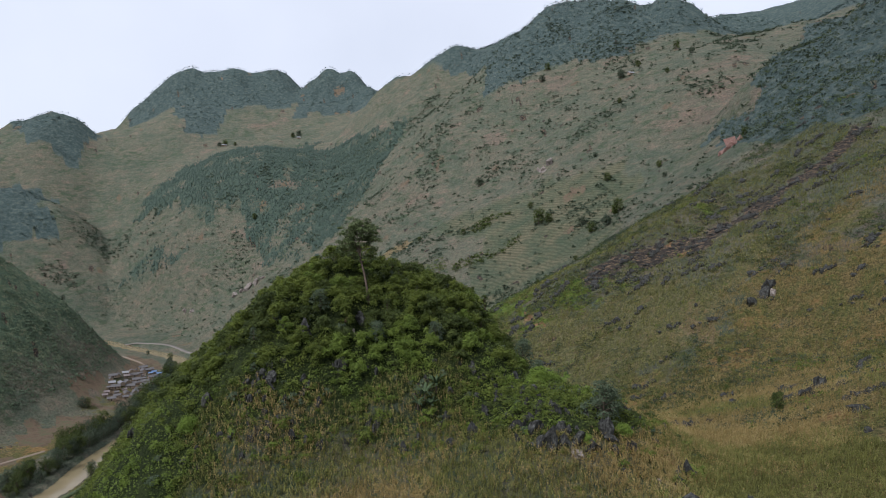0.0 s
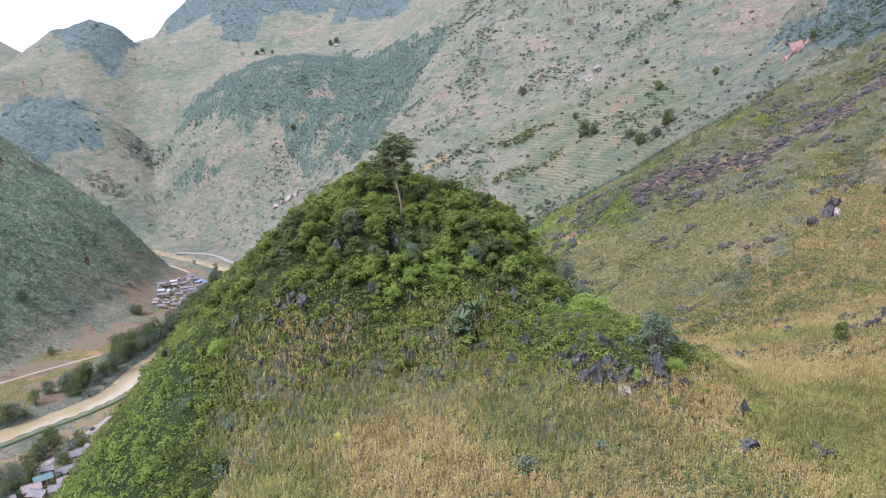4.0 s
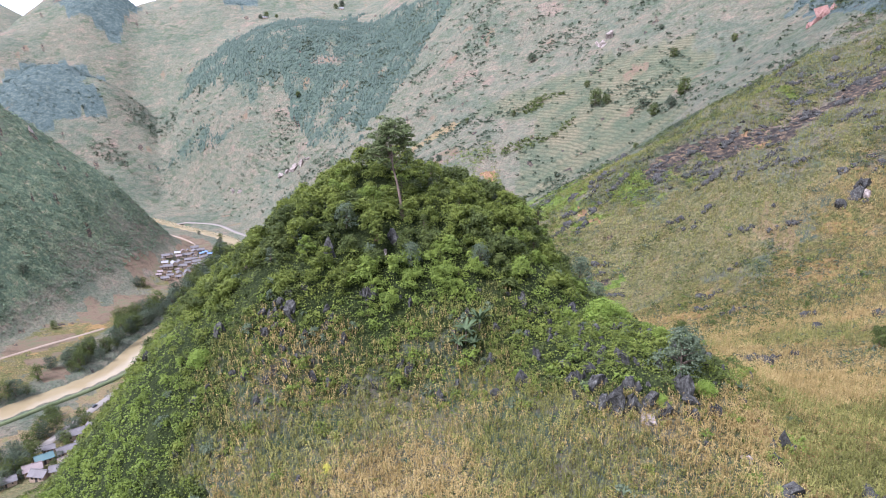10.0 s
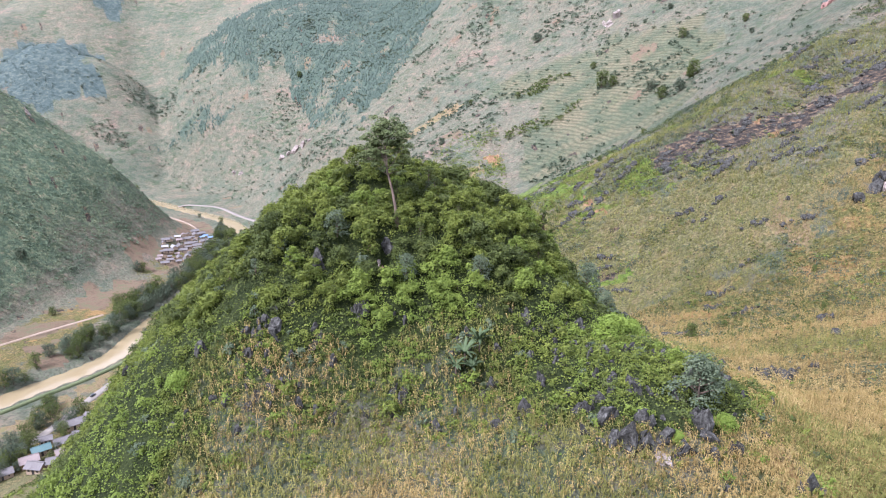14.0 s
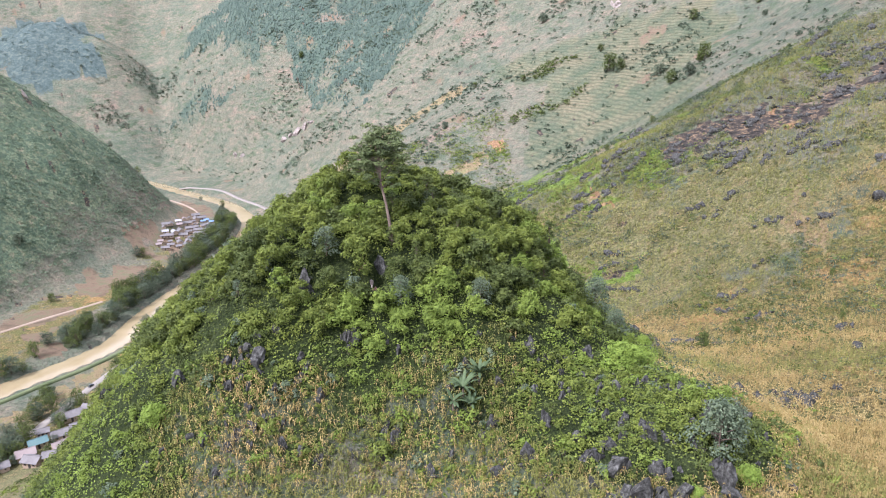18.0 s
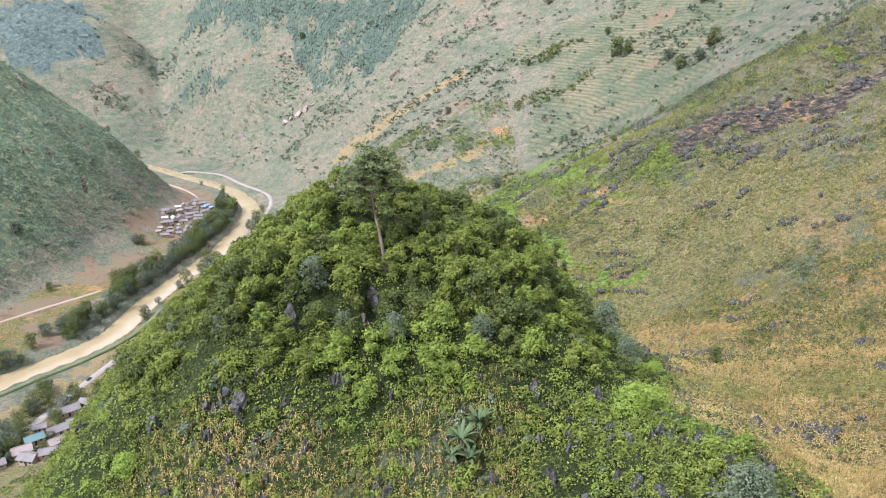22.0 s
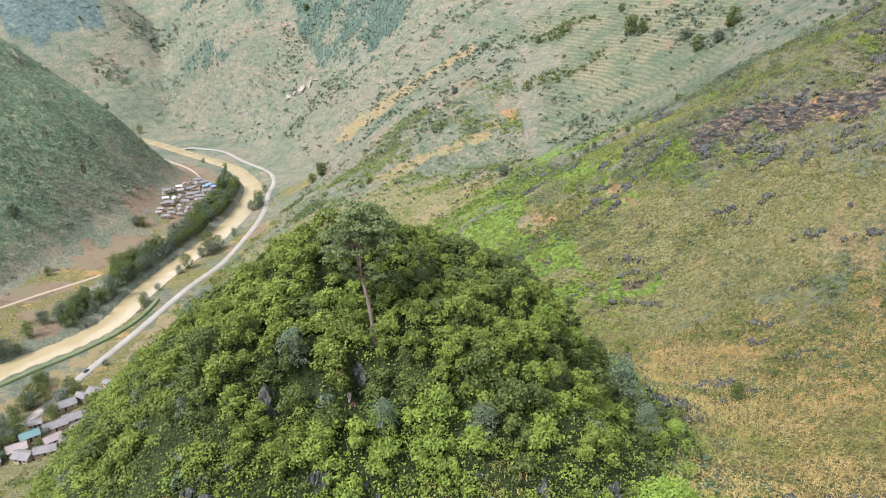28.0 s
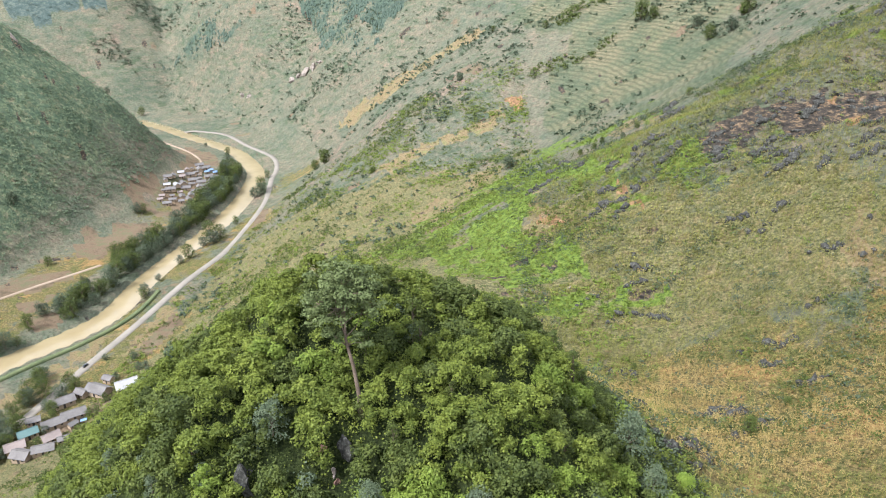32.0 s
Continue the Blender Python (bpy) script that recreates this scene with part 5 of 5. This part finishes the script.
slope_cover()


def pine_wood():
    x, y, z = scatter(70000, -640, 180, 1040, 1800, lambda x, y: cover(x, y, ground(x, y))["pine"] * 0.42, rng)
    n = len(x)
    h, r = rng.uniform(3.5, 7, n), rng.uniform(1.2, 2.1, n)
    blocks = []
    ang = np.linspace(0, 2 * np.pi, 5, endpoint=False)
    ring = np.stack([x[:, None] + r[:, None] * np.cos(ang), y[:, None] + r[:, None] * np.sin(ang), np.repeat(z[:, None] + 0.5, 5, 1)], -1)
    top = np.stack([x, y, z + h], -1)
    v = np.concatenate([ring, top[:, None]], 1).reshape(-1, 3)
    i = np.arange(n * 6).reshape(n, 6)
    f = np.concatenate([np.stack([i[:, k], i[:, (k + 1) % 5], i[:, 5]], -1) for k in range(5)])
    # the pines' blue cast is haze put into the leaf colour
    tagged(new("pine_plantation", mesh_from("pine_plantation", v, f, M_PINE_HAZED)), "dark pine plantation on the far slope, blued for haze", "trees", kind="stuff")


pine_wood()
slope_tree = [tree_model("slope_tree", "solitary dark broadleaf tree on the terraced slope", "tree", t, s, 1.0, 0.85, m, 16, 80, 500 + k, 0.9, group="trees on the terraces", ball=True)
              for k, (t, s, m) in enumerate([(11, 6.5, M_SHRUB_DARK), (9, 5.5, M_FAR_LEAF), (10, 5.0, M_SHRUB_DARK)])]
put_copies(slope_tree, [(187, 722), (218, 660, 0.8), (216, 622, 0.8), (245, 628, 0.9), (228, 612, 0.75), (190, 775, 0.6), (154, 477, 0.35), (54, 551, 0.75), (242, 627, 0.6), (196, 713, 0.7), (394, 1010, 1.1), (427, 1022, 0.8),
                        (317, 1174, 0.9), (299, 1142, 0.9), (313, 683, 0.6), (269, 725, 0.7), (156, 962, 0.9), (-238, 1311, 0.9), (505, 1051, 1.0), (483, 953, 0.7), (-133, 794, 1.1), (-146, 802, 0.8), (-210, 1864, 1.2), (-225, 1850, 1.0),
                        (-397, 1798, 1.0), (-410, 1790, 0.9), (-370, 1795, 0.8), (119, 456, 0.28), (135, 449, 0.25), (102, 466, 0.28), (97, 464, 0.25), (111, 455, 0.25), (90, 470, 0.25), (340, 560, 0.5), (300, 640, 0.4), (350, 900, 0.6), (60, 880, 0.5), (20, 760, 0.5),
                        (-60, 640, 0.4), (110, 800, 0.5), (280, 800, 0.5), (420, 900, 0.6), (-350, 600, 0.5), (-395, 641, 0.9)], rng, (1.2, 1.45))

# ---- the valley: bamboo and trees by the river ----
bank_models = [tree_model("bank_tree", "bushy dark green bamboo and broadleaf clump on the river bank", "tree", t, s, 0.6, 0.8, m, 18, 70, 520 + k, 1.0, group="trees along the river", ball=True)
               for k, (t, s, m) in enumerate([(13, 7.0, M_SHRUB_DARK), (11, 6.5, M_FAR_LEAF), (14, 6.5, M_SHRUB_DARK), (11, 6.5, M_FAR_LEAF)])]


def bank_spots():
    rg = np.random.default_rng(31)
    spots = []
    line = CHANNEL_LINE[(CHANNEL_LINE[:, 1] > 470) & (CHANNEL_LINE[:, 1] < 900) & (CHANNEL_LINE[:, 0] > -290)]
    t = np.gradient(line, axis=0)
    t /= np.linalg.norm(t, axis=1)[:, None]
    for k in range(len(line) - 1):
        seg = np.linalg.norm(line[k + 1] - line[k])
        dense = 0.5 if line[k, 1] > 590 else 0.22
        for _ in range(rg.poisson(seg * dense)):
            p = line[k] + (line[k + 1] - line[k]) * rg.uniform()
            left = np.array([-t[k, 1], t[k, 0]])
            q = p + left * (19 + 22 * rg.uniform() ** 1.3)
            if value_noise(np.array([q[1] / 22]), np.array([2.5]), 5)[0] > 0.14:
                spots.append((q[0], q[1], rg.uniform(0.6, 1.25)))
    # single trees and thickets on both banks
    spots += [(-321, 719, 0.9), (-316, 723, 0.7), (-310, 471, 1.0), (-314, 466, 0.9), (-322, 460, 0.9), (-304, 476, 0.6), (-258, 497, 1.0), (-262, 490, 0.7), (-252, 551, 0.5), (-243, 552, 0.9), (-241, 545, 0.7), (-242, 577, 0.6), (-232, 622, 1.0),
              (-236, 612, 0.7), (-225, 661, 1.3), (-220, 655, 1.1), (-217, 668, 1.1), (-228, 650, 0.8), (-213, 705, 0.7), (-211, 800, 1.0), (-214, 812, 1.1), (-217, 790, 0.9), (-219, 860, 0.7), (-228, 937, 0.9), (-225, 928, 0.7),
              (-283, 896, 1.1), (-277, 905, 0.8), (-292, 930, 0.8), (-300, 960, 0.7), (-318, 1005, 0.8), (-345, 1000, 0.6), (-440, 1120, 0.8), (-425, 1100, 0.6), (-520, 1190, 1.1), (-528, 1182, 0.9), (-400, 860, 0.7)]
    # yard trees round the lower hamlet
    spots += [(-240, 363, 0.72), (-243, 391, 0.87), (-237, 398, 0.72), (-236, 422, 0.94), (-246, 368, 0.87), (-223, 364, 0.51), (-235, 410, 0.80), (-246, 383, 0.87), (-232, 395, 0.58), (-239, 430, 0.72), (-246, 378, 0.72), (-229, 454, 0.36), (-234, 473, 0.36),
              (-241, 405, 0.87), (-244, 399, 0.80), (-230, 418, 0.65), (-226, 376, 0.51), (-229, 390, 0.51), (-210, 430, 0.43), (-205, 420, 0.43), (-208, 453, 0.43), (-248, 360, 0.80), (-238, 355, 0.58)]
    for _ in range(34):
        spots.append((rg.uniform(-262, -241), rg.uniform(345, 435), rg.uniform(0.6, 1.0)))
    for _ in range(14):
        spots.append((rg.uniform(-206, -186), rg.uniform(345, 440), rg.uniform(0.25, 0.45)))
    return spots


put_copies(bank_models, [s for s in bank_spots() if abs(float(line_distance(CHANNEL_LINE, np.array([s[0]]), np.array([s[1]]))[0])) > 12.5 and abs(float(line_distance(spline(ROAD, 10), np.array([s[0]]), np.array([s[1]]))[0])) > 4.5], rng, (0.85, 1.15))

dike = CHANNEL_LINE[(CHANNEL_LINE[:, 1] > 360) & (CHANNEL_LINE[:, 1] < 560)]
dt = np.gradient(dike, axis=0)
dt /= np.linalg.norm(dt, axis=1)[:, None]
dike = dike + np.stack([dt[:, 1], -dt[:, 0]], -1) * 24
M_DIKE = plain_mat("weedy_bank", (0.05, 0.075, 0.03), (0.13, 0.15, 0.07), 0.6, 0.95, 0.8, 0.3)
tagged(ribbon("embankment", dike, np.full(len(dike), 3.2), 1.6, M_DIKE), "weed-grown embankment between field and river", "embankment", kind="structure")

# ---- houses ----
M_TILE = plain_mat("grey_roof_tile", (0.095, 0.088, 0.085), (0.19, 0.178, 0.175), 1.5, 0.85, 0.5, 0.06)
M_TEAL = plain_mat("teal_metal_roof", (0.06, 0.12, 0.12), (0.1, 0.17, 0.165), 0.6, 0.5, 0.2, 0.03)
M_BLUE = plain_mat("blue_metal_roof", (0.12, 0.2, 0.36), (0.2, 0.3, 0.45), 0.6, 0.45, 0.2, 0.03)
M_WHITE = plain_mat("white_sheet_roof", (0.24, 0.24, 0.245), (0.36, 0.36, 0.365), 0.6, 0.5, 0.2, 0.03)
M_RED = plain_mat("rusty_roof", (0.18, 0.145, 0.135), (0.27, 0.225, 0.21), 0.8, 0.8, 0.3, 0.04)
M_WALL = plain_mat("earth_wall", (0.3, 0.22, 0.15), (0.48, 0.38, 0.28), 1.0, 0.9, 0.4, 0.04)
M_DARK = plain_mat("dark_opening", (0.02, 0.02, 0.02), (0.05, 0.045, 0.04), 2.0, 0.7, 0.1, 0.01)


def box(bm, x0, x1, y0, y1, z0, z1):
    v = [bm.verts.new(p) for p in ((x0, y0, z0), (x1, y0, z0), (x1, y1, z0), (x0, y1, z0), (x0, y0, z1), (x1, y0, z1), (x1, y1, z1), (x0, y1, z1))]
    for f in ((3, 2, 1, 0), (4, 5, 6, 7), (0, 1, 5, 4), (1, 2, 6, 5), (2, 3, 7, 6), (3, 0, 4, 7)):
        bm.faces.new([v[k] for k in f])


def house_model(long, deep, roof_mat, label):
    root = thing("house", label, "house", "village houses")
    bm = bmesh.new()
    L, D, H, R = long / 2, deep / 2, 2.9, 2.9 + deep * 0.3
    a = [bm.verts.new(p) for p in ((-L, -D, -1.2), (L, -D, -1.2), (L, D, -1.2), (-L, D, -1.2), (-L, -D, H), (L, -D, H), (L, D, H), (-L, D, H), (-L, 0, R), (L, 0, R))]
    for f in ((0, 1, 5, 4), (2, 3, 7, 6), (1, 2, 6, 9, 5), (3, 0, 4, 8, 7), (4, 5, 9, 8), (6, 7, 8, 9)):
        bm.faces.new([a[k] for k in f])
    part("wall", bm, M_WALL, root)
    for s, nm in ((-1, "roof_slope"), (1, "roof_slope")):
        bm = bmesh.new()
        e, o, t = L + 0.7, D + 0.8, 0.16
        drop = 0.8 * 0.6
        p = [(-e, 0, R + 0.05), (e, 0, R + 0.05), (e, s * o, H - drop + 0.05), (-e, s * o, H - drop + 0.05)]
        lo = [bm.verts.new(q) for q in p]
        hi = [bm.verts.new((q[0], q[1], q[2] + t)) for q in p]
        bm.faces.new(lo)
        bm.faces.new(hi[::-1])
        for k in range(4):
            bm.faces.new([lo[k], hi[k], hi[(k + 1) % 4], lo[(k + 1) % 4]])
        bmesh.ops.recalc_face_normals(bm, faces=bm.faces)
        part(nm, bm, roof_mat, root)
    bm = bmesh.new()
    box(bm, -L - 0.7, L + 0.7, -0.18, 0.18, R + 0.1, R + 0.36)
    part("ridge_cap", bm, roof_mat, root)
    bm = bmesh.new()
    box(bm, -0.6, 0.6, -D - 0.05, -D + 0.1, -1.0, 2.0)
    part("door", bm, M_DARK, root)
    for x in (-L * 0.6, L * 0.6):
        bm = bmesh.new()
        box(bm, x - 0.5, x + 0.5, -D - 0.05, -D + 0.1, 0.9, 1.9)
        part("window", bm, M_DARK, root)
    return root


HOUSES = {"grey": house_model(12, 7, M_TILE, "earth-walled village house with a grey tiled gable roof"), "small": house_model(7, 5, M_TILE, "small outbuilding with a grey tiled roof"),
          "teal": house_model(9, 6, M_TEAL, "village house with a teal metal roof"), "blue": house_model(9, 6, M_BLUE, "village house with a bright blue metal roof"),
          "white": house_model(11, 8, M_WHITE, "long shed roofed with pale white sheets"), "red": house_model(8, 6, M_RED, "village house with a rusty red roof")}
used_house = set()


def house(kind, x, y, turn, size=1.0):
    ob = HOUSES[kind] if kind not in used_house else copy_thing(HOUSES[kind], pose(0, 0, 0))
    used_house.add(kind)
    ob.matrix_basis = pose(x, y, height(x, y) + 0.9, 0, 0, turn) @ Matrix.Scale(size, 4)


for kind, x, y, turn, size in (("grey", -213, 414, -20, 1.15), ("small", -213, 427, -20, 0.9), ("white", -193, 412, 35, 1.1), ("grey", -230, 403, 40, 1.05), ("small", -223, 412, -20, 1.0), ("grey", -216, 390, 35, 1.05),
                               ("grey", -224, 382, 40, 1.0), ("red", -218, 369, 45, 1.05), ("teal", -234, 373, 40, 1.05), ("red", -234, 361, 35, 1.15), ("small", -225, 353, -10, 1.3), ("grey", -215, 357, 20, 0.9), ("small", -238, 385, 30, 1.0),
                               ("small", -208, 365, 30, 0.8), ("blue", -207, 384, 30, 0.35), ("grey", -243, 349, 40, 0.9), ("small", -212, 381, 60, 0.7)):
    house(kind, x, y, turn, size)
# the upper village: roofs packed close between the fields and the river trees
VILLAGE = [(-313, 770), (-322, 800), (-312, 882), (-286, 872), (-276, 815), (-288, 767), (-300, 744), (-310, 744)]
hr = np.random.default_rng(77)
taken = []
for _ in range(900):
    x, y = hr.uniform(-324, -274), hr.uniform(740, 884)
    if not inside(VILLAGE, np.array([x]), np.array([y]))[0] or any(math.hypot((x - a) / 7.4, (y - b) / 8.2) < 1 for a, b in taken):
        continue
    taken.append((x, y))
    kind = ["grey", "grey", "small", "red", "grey", "grey", "small", "grey", "white"][hr.integers(9)]
    if y > 850 and x > -298:
        kind = "blue"
    house(kind, x, y, 25 + hr.uniform(-14, 14) + 90 * (hr.uniform() < 0.3), hr.uniform(0.62, 0.9))
house("white", -400, 1795, 10, 1.1)
house("white", -208, 1840, 10, 0.9)
house("white", 408, 1005, 10, 0.8)


def car():
    x, y = -238.6, 446
    root = thing("car", "small dark car parked on the pale road", "car", at=(x, y, height(x, y) + 0.75), turn=-12)
    dark = plain_mat("dark_car_paint", (0.03, 0.035, 0.04), (0.06, 0.065, 0.07), 2.0, 0.35, 0.05, 0.01)
    glass = plain_mat("car_glass", (0.05, 0.06, 0.07), (0.08, 0.09, 0.1), 2.0, 0.15, 0.05, 0.01)
    bm = bmesh.new()
    box(bm, -0.85, 0.85, -2.2, 2.2, 0.3, 0.95)
    bmesh.ops.bevel(bm, geom=bm.edges[:], offset=0.12, segments=2, affect="EDGES")
    part("body", bm, dark, root)
    bm = bmesh.new()
    box(bm, -0.75, 0.75, -1.5, 0.9, 0.95, 1.5)
    bmesh.ops.bevel(bm, geom=bm.edges[:], offset=0.18, segments=2, affect="EDGES")
    part("cabin", bm, glass, root)
    for wx in (-0.82, 0.82):
        for wy in (-1.35, 1.35):
            bm = bmesh.new()
            bmesh.ops.create_cone(bm, cap_ends=True, segments=14, radius1=0.33, radius2=0.33, depth=0.22, matrix=Matrix.Translation((wx, wy, 0.33)) @ Matrix.Rotation(math.pi / 2, 4, "Y"))
            wheel = part("wheel", bm, M_DARK, root)
            bm = bmesh.new()
            bmesh.ops.create_cone(bm, cap_ends=True, segments=10, radius1=0.2, radius2=0.2, depth=0.25, matrix=Matrix.Translation((wx, wy, 0.33)) @ Matrix.Rotation(math.pi / 2, 4, "Y"))
            part("rim", bm, M_WHITE, wheel, "pale metal wheel rim")


car()
